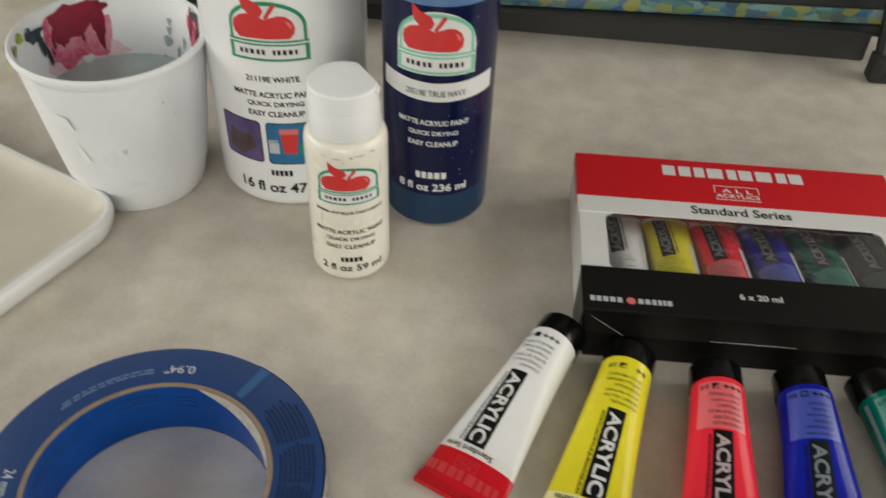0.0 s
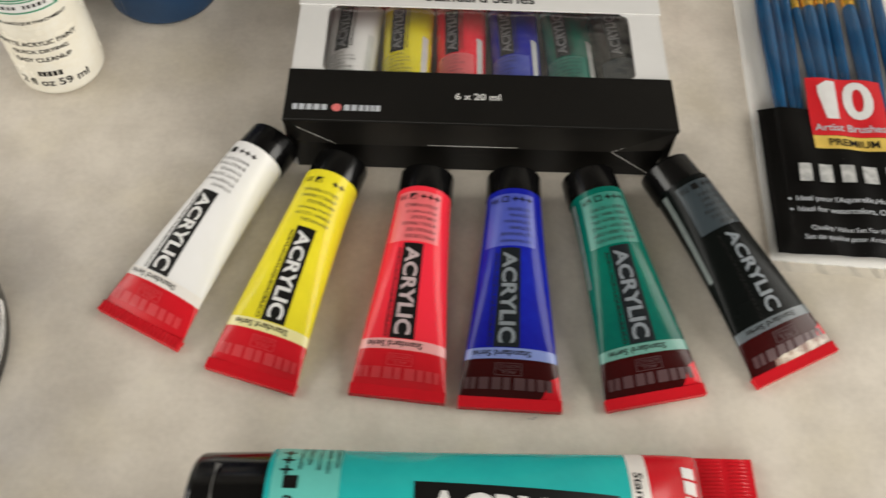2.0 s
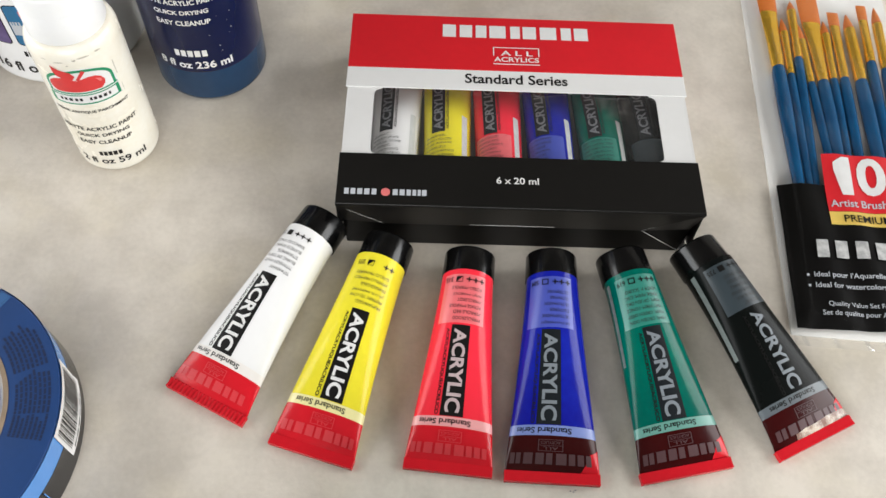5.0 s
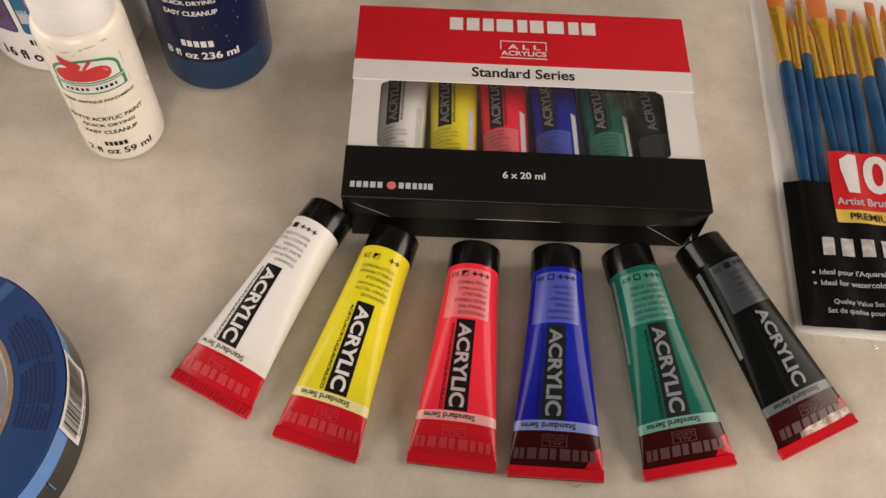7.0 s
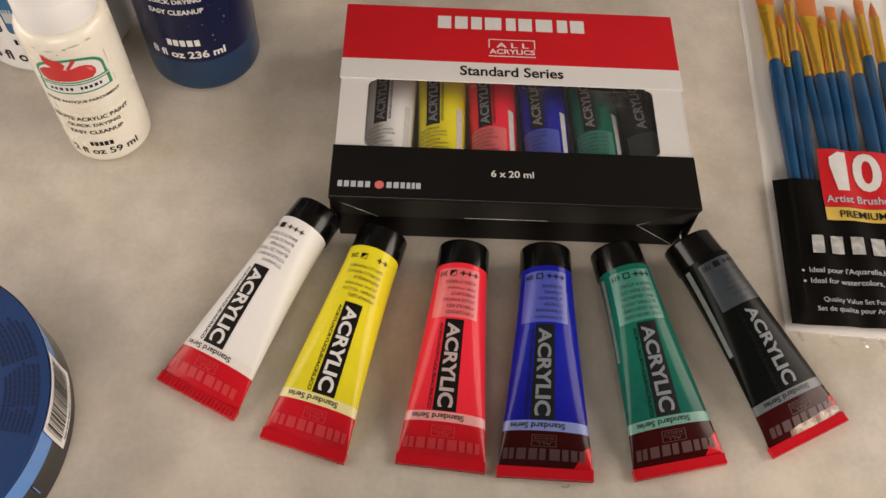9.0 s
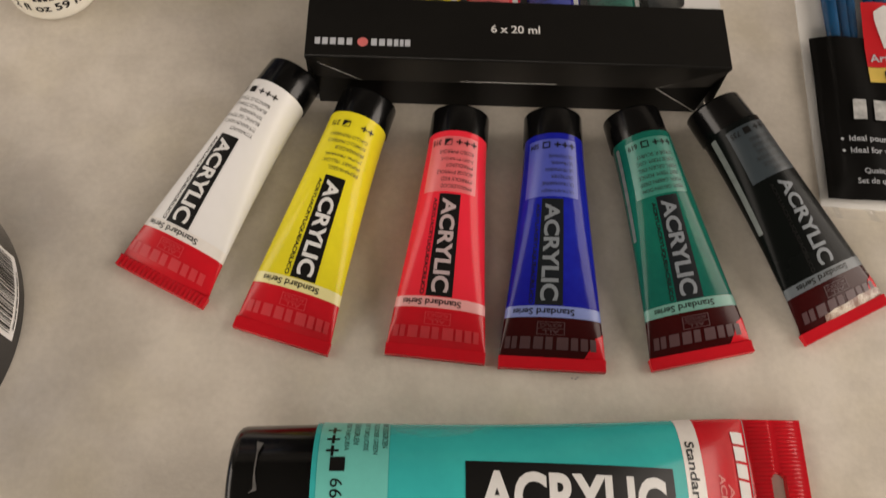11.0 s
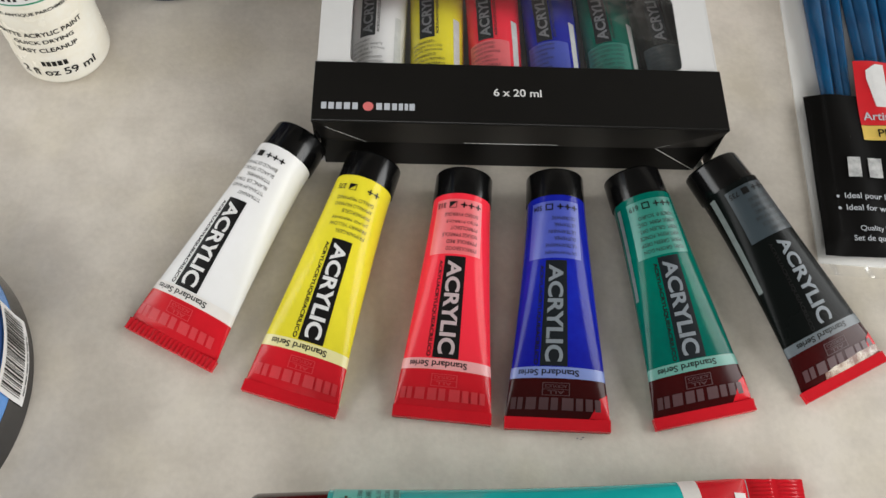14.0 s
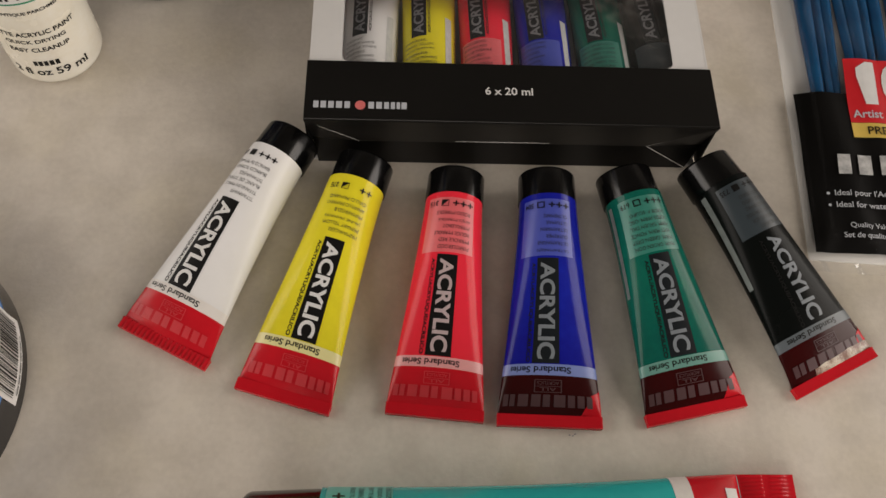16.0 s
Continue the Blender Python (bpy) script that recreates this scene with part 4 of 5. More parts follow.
def parchment_bottle():
    r, turn = 0.0182, 0.20
    b = thing("paint_bottle", pose(-0.0122, 0.3611, 0) @ Matrix.Scale(1.042, 4), "small cream parchment paint bottle with white flip cap", "paint bottle", "craft paint bottles")
    cream = mat("cream_paint_in_plastic", (0.80, 0.78, 0.71), 0.26, scale=45, coat=0.2, second=(0.74, 0.68, 0.55))
    part("body", lathe([(0, 0.0006), (r * 0.8, 0.0003)] + arc_profile(r * 0.84, 0.0003, r, 0.0040, 6, "in") + [(r, 0.02), (r, 0.045), (r, 0.0700)] + arc_profile(r, 0.0700, 0.0150, 0.0762, 6, "out") + [(0.0132, 0.0768), (0.0132, 0.079)], 72), cream, b)
    cap = lathe([(0.0135, 0.0764), (0.0152, 0.0766), (0.0155, 0.0774), (0.0150, 0.0892), (0.0149, 0.0896), (0.0153, 0.0901), (0.0151, 0.0930), (0.0149, 0.0972)] + arc_profile(0.0149, 0.0972, 0.0138, 0.0984, 4, "out") + [(0.0100, 0.0986), (0, 0.0983)], 96)
    cx, cy = math.cos(0.62), math.sin(0.62)
    for v in cap.verts:
        over = v.co.x * cx + v.co.y * cy - 0.0112
        if v.co.z > 0.0900 and over > 0:
            v.co.x, v.co.y = v.co.x - over * cx, v.co.y - over * cy
    lid = part("cap", cap, M_WHITE_PL, b, "white flip cap with a flattened edge")
    part("cap_lip", box(0.0122, 0.0158, -0.0052, -0.0012, 0.0950, 0.0976, 0.0007, 2), M_WHITE_PL, lid, "small thumb lip of the cap")
    fn = bottle_face(r, turn)
    emblem(b, fn, 0.0, 0.0462, 0.0300, 0.0205, M_INK_GREEN, 0.0016)
    text_lines(b, fn, M_INK_BLACK, (("colour_name", "20580E ANTIQUE PARCHMENT", 0.0, 0.0408, 0.0330, 0.0018), ("paint_kind", "MATTE ACRYLIC PAINT", 0.0, 0.0296, 0.0340, 0.0023), ("paint_kind", "QUICK DRYING", 0.0, 0.0253, 0.0232, 0.0023),
                                    ("paint_kind", "EASY CLEANUP", 0.0, 0.0209, 0.0232, 0.0023), ("volume_text", "2 fl oz 59 ml", 0.0, 0.0070, 0.0300, 0.0040)), 0.02, 0.0016)
    smear, rr = mat("dried_greyish_smear", (0.58, 0.54, 0.46), 0.6, vary=0.2, scale=300), random.Random(23)
    for u, v, w, h in ((-0.0105, 0.0716, 0.0016, 0.0003), (-0.0040, 0.0706, 0.0024, 0.0003), (0.0016, 0.0712, 0.0009, 0.0005), (0.0056, 0.0718, 0.0030, 0.0003), (0.0118, 0.0722, 0.0016, 0.0004), (-0.0016, 0.0688, 0.0007, 0.0004),
                       (0.0158, 0.0600, 0.0003, 0.0042), (0.0162, 0.0480, 0.0002, 0.0036), (-0.0135, 0.0360, 0.0003, 0.0050), (-0.0128, 0.0230, 0.0002, 0.0030)):
        ring = [(u + w * math.cos(a) * rr.uniform(0.6, 1.1), v + h * math.sin(a) * rr.uniform(0.5, 1.3)) for a in (0, 0.7, 1.4, 2.1, 2.8, 3.6, 4.4, 5.2)]
        part("dried_smear", lay(poly_bm([ring]), fn(0.0001), 0.0016), smear, b, "dried paint smear")
    part("maker_mark", lay(poly_bm(bars(5, -0.0052, 0.0128, 0.0052, 0.0155, 0.75)), fn(0.00015), 0.0016), M_INK_BLACK, b, "dark blocks of the maker's name")


parchment_bottle()


def white_bottle():
    r = 0.0390
    b = thing("paint_bottle", pose(-0.0545, 0.4352, 0) @ Matrix.Scale(1.05, 4), "large white squeeze bottle of craft paint with small pictures", "paint bottle", "craft paint bottles")
    white = mat("white_paint_in_plastic", (0.81, 0.81, 0.815), 0.25, vary=0.03, scale=30, coat=0.2)
    part("body", lathe([(0, 0.0006), (r * 0.85, 0.0003)] + arc_profile(r * 0.88, 0.0003, r, 0.0060, 6, "in") + [(r, 0.03), (r, 0.08), (r, 0.150)] + [(r * 0.5 + r * 0.5 * math.cos(a), 0.150 + 0.020 * math.sin(a)) for a in (0.3, 0.6, 0.9, 1.2, 1.5)] + [(0.0150, 0.1705), (0.0150, 0.175)], 80), white, b)
    part("cap", lathe([(0.0180, 0.174), (0.0186, 0.1745), (0.0180, 0.200)] + arc_profile(0.0180, 0.200, 0.0165, 0.202, 4, "out") + [(0, 0.202)], 56), M_WHITE_PL, b)
    fn = bottle_face(r, 0.045)
    emblem(b, fn, 0.0, 0.0838, 0.0372, 0.0300, M_INK_GREEN, 0.003)
    text_lines(b, fn, M_INK_BLACK, (("colour_name", "21119E WHITE", 0.0, 0.0734, 0.0250, 0.0030), ("paint_kind", "MATTE ACRYLIC PAINT", 0.0, 0.0652, 0.0400, 0.0030), ("paint_kind", "QUICK DRYING", 0.0, 0.0600, 0.0270, 0.0030),
                                    ("paint_kind", "EASY CLEANUP", 0.0, 0.0549, 0.0270, 0.0030), ("volume_text", "16 fl oz 473 ml", 0.0015, 0.0098, 0.0490, 0.0064)), 0.025, 0.003)
    part("maker_mark", lay(poly_bm(bars(5, -0.0056, 0.0205, 0.0056, 0.0238, 0.7)), fn(0.00015), 0.003), M_INK_BLACK, b, "dark blocks of the maker's name")
    # two small round-cornered pictures, plain shapes in their colours
    pic_blue, pic_violet = mat("picture_blue", (0.02, 0.16, 0.34), 0.35, vary=0.15, scale=120), mat("picture_violet", (0.13, 0.09, 0.24), 0.35, vary=0.2, scale=120, second=(0.05, 0.03, 0.10))

    def round_rect(u0, v0, u1, v1, c):
        out = []
        for cx, cy, a0 in ((u1 - c, v1 - c, 0), (u0 + c, v1 - c, 90), (u0 + c, v0 + c, 180), (u1 - c, v0 + c, 270)):
            out += [(cx + c * math.cos(radians(a0 + k * 22.5)), cy + c * math.sin(radians(a0 + k * 22.5))) for k in range(5)]
        return out

    for u0, u1, m in ((-0.0315, -0.0085, pic_violet), (-0.0060, 0.0165, pic_blue)):
        part("picture_rim", lay(poly_bm([round_rect(u0, 0.0275, u1, 0.0515, 0.0022)]), fn(0.0001), 0.003), M_INK_BLACK, b)
        part("picture", lay(poly_bm([round_rect(u0 + 0.0005, 0.0280, u1 - 0.0005, 0.0510, 0.0019)]), fn(0.00015), 0.003), m, b, "small round-cornered picture")
    part("picture_pot", lay(poly_bm([[(0.0020, 0.0340), (0.0080, 0.0340), (0.0094, 0.0465), (0.0006, 0.0465)]]), fn(0.0002), 0.003), M_INK_RED, b)
    part("picture_pot_rim", lay(poly_bm([rect(0.0006, 0.0452, 0.0094, 0.0482)]), fn(0.00025), 0.003), M_INK_PINK, b)
    part("picture_wall", lay(poly_bm([rect(-0.0052, 0.0340, -0.0002, 0.0400)] + bars(4, -0.0052, 0.0400, -0.0002, 0.0420, 0.6)), fn(0.0002), 0.003), M_INK_PALE, b)
    part("picture_bush", lay(poly_bm([[(0.0098, 0.0335), (0.0155, 0.0335), (0.0158, 0.0385), (0.0140, 0.0412), (0.0110, 0.0405), (0.0095, 0.0375)]]), fn(0.0002), 0.003), M_INK_GREEN, b)
    part("picture_figure", lay(poly_bm([[(-0.029, 0.033), (-0.020, 0.030), (-0.012, 0.036), (-0.014, 0.044), (-0.020, 0.041), (-0.026, 0.045)]]), fn(0.0002), 0.003), mat("picture_brown", (0.09, 0.05, 0.05), 0.4, vary=0.2, scale=200), b)


white_bottle()


# ---- mixing cup ----
def mixing_cup():
    c = thing("mixing_cup", pose(-0.1374, 0.4138, 0) @ Matrix.Scale(1.05, 4), "white plastic cup with paint stains inside and on its rim", "cup")
    r0, r1, h, t = 0.0322, 0.0438, 0.0830, 0.0011
    tilt = lambda z: r0 + (r1 - r0) * (z / h) ** 0.9  # noqa: E731
    out = [(0, 0.0012), (r0 * 0.9, 0.0004), (r0 - 0.001, 0.0004), (r0, 0.0016)] + [(tilt(z), z) for z in (0.01, 0.0118)] + [(tilt(0.0124) + 0.0002, 0.0124)] + [(tilt(z) + 0.0002, z) for z in (0.02, 0.035, 0.05, 0.065, 0.0795)]
    lip = [(r1 + 0.0012, 0.0800), (r1 + 0.0016, 0.0812), (r1 + 0.0012, 0.0826), (r1 + 0.0002, 0.0831), (r1 - t, 0.0824)]
    inn = [(tilt(z) - t, z) for z in (0.065, 0.05, 0.035, 0.02, 0.006)] + [(r0 - t - 0.003, 0.0034), (0, 0.0030)]
    part("wall", lathe(out + lip + inn, 88), M_CUP, c)
    wash = mat("grey_teal_wash", (0.56, 0.64, 0.63), 0.3, vary=0.12, scale=60, second=(0.38, 0.50, 0.52))
    part("paint_residue", lathe([(tilt(0.0500) - t + 0.0002, 0.0500), (0.0300, 0.0496), (0, 0.0494)], 64), wash, c, "dried grey-teal paint residue")

    def inside(off):
        return lambda u, v: ((tilt(v) - t - off) * math.sin(u), (tilt(v) - t - off) * math.cos(u), v)

    crimson = mat("crimson_paint", (0.30, 0.006, 0.035), 0.3, vary=0.25, scale=60, second=(0.12, 0.003, 0.014))
    rose = mat("rose_paint_smear", (0.70, 0.40, 0.46), 0.4, scale=45, second=(0.58, 0.07, 0.16), span=0.3)
    ink = mat("dark_teal_paint", (0.012, 0.035, 0.05), 0.3, vary=0.2, scale=90)
    lime = mat("lime_paint", (0.42, 0.50, 0.03), 0.35, vary=0.2, scale=120)
    greyb = mat("thin_grey_paint", (0.40, 0.46, 0.48), 0.4, vary=0.2, scale=80)
    rnd, stack = random.Random(11), 0

    def blob(name, fn, cx, cy, w, hh, m, rough=0.25, n=22):
        pts = []
        ph = [rnd.uniform(0, 6.3) for _ in range(3)]
        for i in range(n):
            a = 2 * math.pi * i / n
            k = 1 + rough * (0.5 * math.sin(3 * a + ph[0]) + 0.3 * math.sin(5 * a + ph[1]) + 0.3 * math.sin(8 * a + ph[2]))
            pts.append((cx + w * k * math.cos(a), cy + hh * k * math.sin(a)))
        part(name, lay(poly_bm([pts]), fn, 0.06, 0.004), m, c)

    blush = mat("pale_pink_wash", (0.80, 0.66, 0.69), 0.4, scale=40, second=(0.74, 0.42, 0.50), span=0.5)
    for cx, cy, w, hh, m, jag in (
            (-0.92, 0.0600, 0.44, 0.0170, blush, 0.22), (-0.60, 0.0545, 0.30, 0.0062, blush, 0.35), (-0.98, 0.0645, 0.34, 0.0130, rose, 0.28), (-0.68, 0.0580, 0.22, 0.0060, rose, 0.40),
            (-0.52, 0.0640, 0.10, 0.0110, rose, 0.35), (-0.86, 0.0730, 0.27, 0.0085, crimson, 0.30), (-1.06, 0.0690, 0.09, 0.0075, crimson, 0.40), (-0.56, 0.0690, 0.085, 0.0120, crimson, 0.30),
            (-0.60, 0.0762, 0.16, 0.0045, crimson, 0.35), (-1.18, 0.0655, 0.025, 0.0030, crimson, 0.40), (-1.23, 0.0620, 0.016, 0.0018, crimson, 0.40), (-0.78, 0.0628, 0.020, 0.0022, crimson, 0.40),
            (-1.42, 0.0745, 0.15, 0.0030, ink, 0.40), (-1.50, 0.0772, 0.06, 0.0022, ink, 0.45), (-1.36, 0.0690, 0.040, 0.0065, ink, 0.25), (-1.31, 0.0620, 0.026, 0.0060, ink, 0.25),
            (0.84, 0.0720, 0.12, 0.0090, rose, 0.40), (0.80, 0.0745, 0.05, 0.0080, crimson, 0.40), (0.96, 0.0700, 0.05, 0.0050, crimson, 0.45), (0.88, 0.0795, 0.10, 0.0022, ink, 0.40),
            (-0.80, 0.0520, 0.07, 0.0022, M_CUP, 0.40)):
        stack += 1
        blob("paint_stain", inside(0.0002 + 0.00005 * stack), cx, cy, w, hh, m, jag)
    for k in range(9):
        blob("paint_stain", inside(0.0003 + 0.00004 * k), rnd.uniform(0.15, 0.95), rnd.uniform(0.048, 0.076), rnd.uniform(0.015, 0.07), rnd.uniform(0.001, 0.004), greyb, 0.45, 14)
    # drips over the rim
    rim = lambda u, v: ((r1 + 0.0019) * math.sin(u), (r1 + 0.0019) * math.cos(u), v)  # noqa: E731
    for u, v, w, hh in ((-1.70, 0.0770, 0.10, 0.0042), (-1.98, 0.0765, 0.13, 0.0046), (-2.25, 0.0790, 0.10, 0.0025)):
        blob("paint_drip", rim, u, v, w, hh, lime, 0.4)
        blob("paint_drip", inside(0.0008), u, 0.0790, w * 0.8, 0.0022, lime, 0.4)
    # the wrapped label, its edge torn, with two curled shreds
    outside = lambda off: (lambda u, v: ((tilt(v) + off) * math.sin(u), -(tilt(v) + off) * math.cos(u), v))  # noqa: E731
    film = mat("white_wrap_label", (0.80, 0.815, 0.85), 0.28, vary=0.03, scale=40, coat=0.2)
    torn = [(-0.50, 0.0775), (-0.47, 0.0680), (-0.44, 0.0595), (-0.36, 0.0550), (-0.27, 0.0505), (-0.22, 0.0460), (-0.19, 0.0400), (-0.15, 0.0340), (-0.13, 0.0230), (-0.12, 0.0135)]
    label = part("wrap_label", lay(poly_bm([torn + [(1.90, 0.0135), (1.90, 0.0775)]]), outside(0.0006), 0.06, 0.004), film, c, "bluish white wrapped label with a torn edge")
    tear = mat("torn_label_back", (0.84, 0.84, 0.84), 0.3, vary=0.02, scale=40, coat=0.2)
    for pts in ([(-0.45, 0.0590), (-0.33, 0.0622), (-0.20, 0.0620), (-0.15, 0.0545), (-0.29, 0.0562)], [(-0.22, 0.0470), (-0.16, 0.0425), (-0.095, 0.0350), (-0.19, 0.0340), (-0.23, 0.0400)]):
        flap = lambda u, v: outside(0.0008 + 0.0010 * max(0.0, (u - pts[0][0]) * 3))(u, v)  # noqa: E731
        part("label_remnant", lay(poly_bm([pts]), flap, 0.03, 0.002), tear, label, "curled shred of torn label")
    smudge = mat("pale_grey_smudge", (0.62, 0.63, 0.64), 0.4, vary=0.1, scale=200)
    for u, v, w, hh in ((0.85, 0.0648, 0.018, 0.0006), (0.33, 0.0420, 0.030, 0.0016), (-0.62, 0.0590, 0.012, 0.0008), (0.98, 0.0560, 0.010, 0.0006)):
        blob("grey_smudge", outside(0.0008), u, v, w, hh, smudge, 0.4, 12)


mixing_cup()


# ---- white dish ----
def dish():
    d = thing("palette_dish", pose(-0.1249, 0.3693, 0, 0, 0, -26.1), "white glazed square dish with raised rounded rim", "dish")
    # local: the rounded corner at the origin, the dish reaching to -x and -y
    def outline(inset, z, n=10, size=0.20, rad=0.022):
        c0, c1 = -size + inset, -inset
        rr = max(0.004, rad - inset)
        pts = []
        for cx, cy, a0 in ((c1 - rr, c1 - rr, 0), (c0 + rr, c1 - rr, 90), (c0 + rr, c0 + rr, 180), (c1 - rr, c0 + rr, 270)):
            pts += [(cx + rr * math.cos(radians(a0 + 90 * k / n)), cy + rr * math.sin(radians(a0 + 90 * k / n)), z) for k in range(n + 1)]
        return pts
    profile = ((0.012, 0.0003), (0.010, 0.0003), (0.005, 0.0022), (0.0016, 0.0075), (0.0002, 0.0125), (0.0, 0.0142), (0.0007, 0.0160), (0.0022, 0.0168), (0.0040, 0.0164))
    well_profile = ((0.0040, 0.0164), (0.0075, 0.0140), (0.0130, 0.0112), (0.022, 0.0098), (0.04, 0.0092))
    for name, run, material, word in (("dish_rim", profile, M_CERAMIC, "thick white rim"), ("dish_well", well_profile, M_WELL, "cream well, darker than the rim")):
        bm = bmesh.new()
        rings = [[bm.verts.new(p) for p in outline(i, z)] for i, z in run]
        for p, q in zip(rings, rings[1:]):
            for i in range(len(p)):
                j = (i + 1) % len(p)
                bm.faces.new((p[i], p[j], q[j], q[i]))
        bm.faces.new(list(reversed(rings[0])) if name == "dish_rim" else rings[-1])
        part(name, bm, material, d, word)


dish()


# ---- masking tape ----
def tape_roll():
    tp = thing("masking_tape", pose(-0.0600, 0.2074, 0) @ Matrix.Diagonal((1.043, 1.043, 0.97, 1)), "roll of blue painter's masking tape on a cardboard core", "tape roll")
    ro, rm, ri, h = 0.0602, 0.0424, 0.0406, 0.0272
    blue = mat("blue_crepe_tape_edge", (0.013, 0.052, 0.185), 0.40, vary=0.1, scale=50, bump=0.1, bump_scale=500, coat=0.15)
    card = mat("brown_card_core", (0.30, 0.22, 0.15), 0.75, vary=0.15, scale=200, bump=0.2)
    liner = mat("bright_blue_liner", (0.010, 0.14, 0.60), 0.30, 0.75, vary=0.15, scale=40)
    sky = mat("light_blue_wrap", (0.085, 0.27, 0.66), 0.25, vary=0.05, scale=40, coat=0.4)
    blk = mat("black_wrap", (0.012, 0.012, 0.014), 0.2, vary=0.1, scale=40, coat=0.4)
    part("tape_winding", lathe([(rm, 0.0003), (ro - 0.0006, 0.0003), (ro, 0.001), (ro, h - 0.0012), (ro - 0.0004, h - 0.0003), (ro - 0.0014, h), (rm, h)], 128, closed=True), blue, tp)
    part("card_core", lathe([(ri, 0.0004), (rm - 0.00005, 0.0004), (rm - 0.00005, h + 0.0002), (ri, h + 0.0002)], 128, closed=True), card, tp, "brown cardboard core")
    part("core_liner", lathe([(ri - 0.0001, 0.0006), (ri - 0.0001, h - 0.0002)], 128), liner, tp, "bright blue printed liner")
    inner = lambda u, v: ((ri - 0.0003) * math.cos(u), (ri - 0.0003) * math.sin(u), v)  # noqa: E731
    for lo, hi, z0, z1, seed in ((150, 190, 0.016, 0.023, 31), (104, 146, 0.018, 0.024, 32), (84, 98, 0.014, 0.023, 33)):
        part("liner_print", lay(poly_bm(lines_of_bars(seed, radians(lo), z0, radians(hi), z1, 3, 0.4)), inner, 0.03), mat("liner_print_ink", (0.006, 0.06, 0.25), 0.4), tp)
    around = lambda off: (lambda u, v: ((ro + off) * math.cos(u), (ro + off) * math.sin(u), v))  # noqa: E731
    part("wrap_upper", grid(lambda a, z: around(0.0002)(a, z), radians(-175), radians(65), 0.0148, h - 0.0008, 110, 3), sky, tp, "light blue wrapper band")
    part("wrap_lower", grid(lambda a, z: around(0.0003 + 0.0008 * max(0.0, 1 - z / 0.012))(a, z), radians(-175), radians(65), 0.0004, 0.0148, 110, 6), blk, tp, "black wrapper band")
    code = part("code_label", grid(lambda a, z: around(0.0006 + 0.0008 * max(0.0, 1 - z / 0.012))(a, z), radians(-4), radians(25), 0.0052, h - 0.0006, 24, 6), M_WHITE_CARD, tp, "white code label")
    rr = random.Random(3)
    codes, a = [], -2.5
    while a < 23:
        w = rr.choice((0.22, 0.22, 0.45, 0.7))
        codes.append(rect(radians(a), 0.0088, radians(a + w), h - 0.0030))
        a += w + rr.choice((0.25, 0.3, 0.5))
    tagged(part("code_print", lay(poly_bm(codes), lambda u, v: around(0.0008 + 0.0008 * max(0.0, 1 - v / 0.012))(u, v), 0, 0.004), M_INK_BLACK, code), kind="stuff")
    part("code_small_print", lay(poly_bm(lines_of_bars(5, radians(-1), 0.0064, radians(22), 0.0076, 1)), around(0.0012), 0.04), M_INK_BLACK, code)
    part("maker_mark", lay(poly_bm(bars(9, radians(-86), 0.0165, radians(-36), 0.0220, 0.75)), around(0.0006), 0.03), M_INK_WHITE, tp, "white blocks of the trade name")
    ring = lambda u, v: (v * math.cos(u), v * math.sin(u), h + 0.00012)  # noqa: E731
    part("wrapper_text", lay(text_bm([("CINTA DE PINTOR", radians(-44), 0.0068, radians(-26), 0.0090)], 0.01), around(0.0012), 0.03), M_INK_PALE, tp)
    part("wrapper_nick", lay(poly_bm([rect(radians(-20.3), 0.0070, radians(-19.9), 0.0148)]), around(0.0012)), sky, tp)
    ring_text = lambda a0, s: (lambda u, v: ring(radians(a0) + u / 0.0497, 0.0497 - v * 1.0))  # noqa: E731
    part("width_text", lay(text_bm([('0.94"', 0.0, -0.0014, 0.0118, 0.0026)], 0.01), lambda u, v: ring(radians(87.5) + u / 0.0497, 0.0495 - v), 0.003), M_INK_PALE, tp, "printed width")
    part("width_text", lay(text_bm([("24 mm", 0.0, -0.0014, 0.0110, 0.0026)], 0.01), lambda u, v: ring(radians(-179) + u / 0.0497, 0.0480 - v), 0.003), M_INK_PALE, tp, "printed width")
    fine = mat("faint_pale_print", (0.16, 0.24, 0.40), 0.45, vary=0.1, scale=300)
    deep = mat("dark_blue_print", (0.010, 0.022, 0.075), 0.4, vary=0.1, scale=300)
    part("fine_print", lay(poly_bm(lines_of_bars(8, radians(106), 0.0476, radians(149), 0.0506, 2, 0.5)), ring, 0.03), fine, tp)
    part("fine_print", lay(poly_bm(lines_of_bars(9, radians(-66), 0.0465, radians(-25), 0.0505, 2, 0.5)), ring, 0.03), fine, tp)
    for lo, hi, seed in ((-6, 4, 21), (4.5, 24, 22), (24.5, 46, 23)):
        part("dark_print", lay(poly_bm(lines_of_bars(seed, radians(lo), 0.0448, radians(hi), 0.0578, 8, 0.55)), ring, 0.03), deep, tp, "dark blue small print")
    part("film_seam", lay(poly_bm([rect(radians(58.2), 0.0440, radians(58.9), ro - 0.0008), rect(radians(62.5), 0.0440, radians(62.9), ro - 0.0008), rect(radians(59.0), 0.0440, radians(62.4), ro - 0.0010)]), ring, 0.03), mat("overlapping_film", (0.045, 0.12, 0.29), 0.2, coat=0.5), tp, "overlapping film seam")
    # the liner's torn, curling end
    curl = bmesh.new()
    rows = []
    n = 26
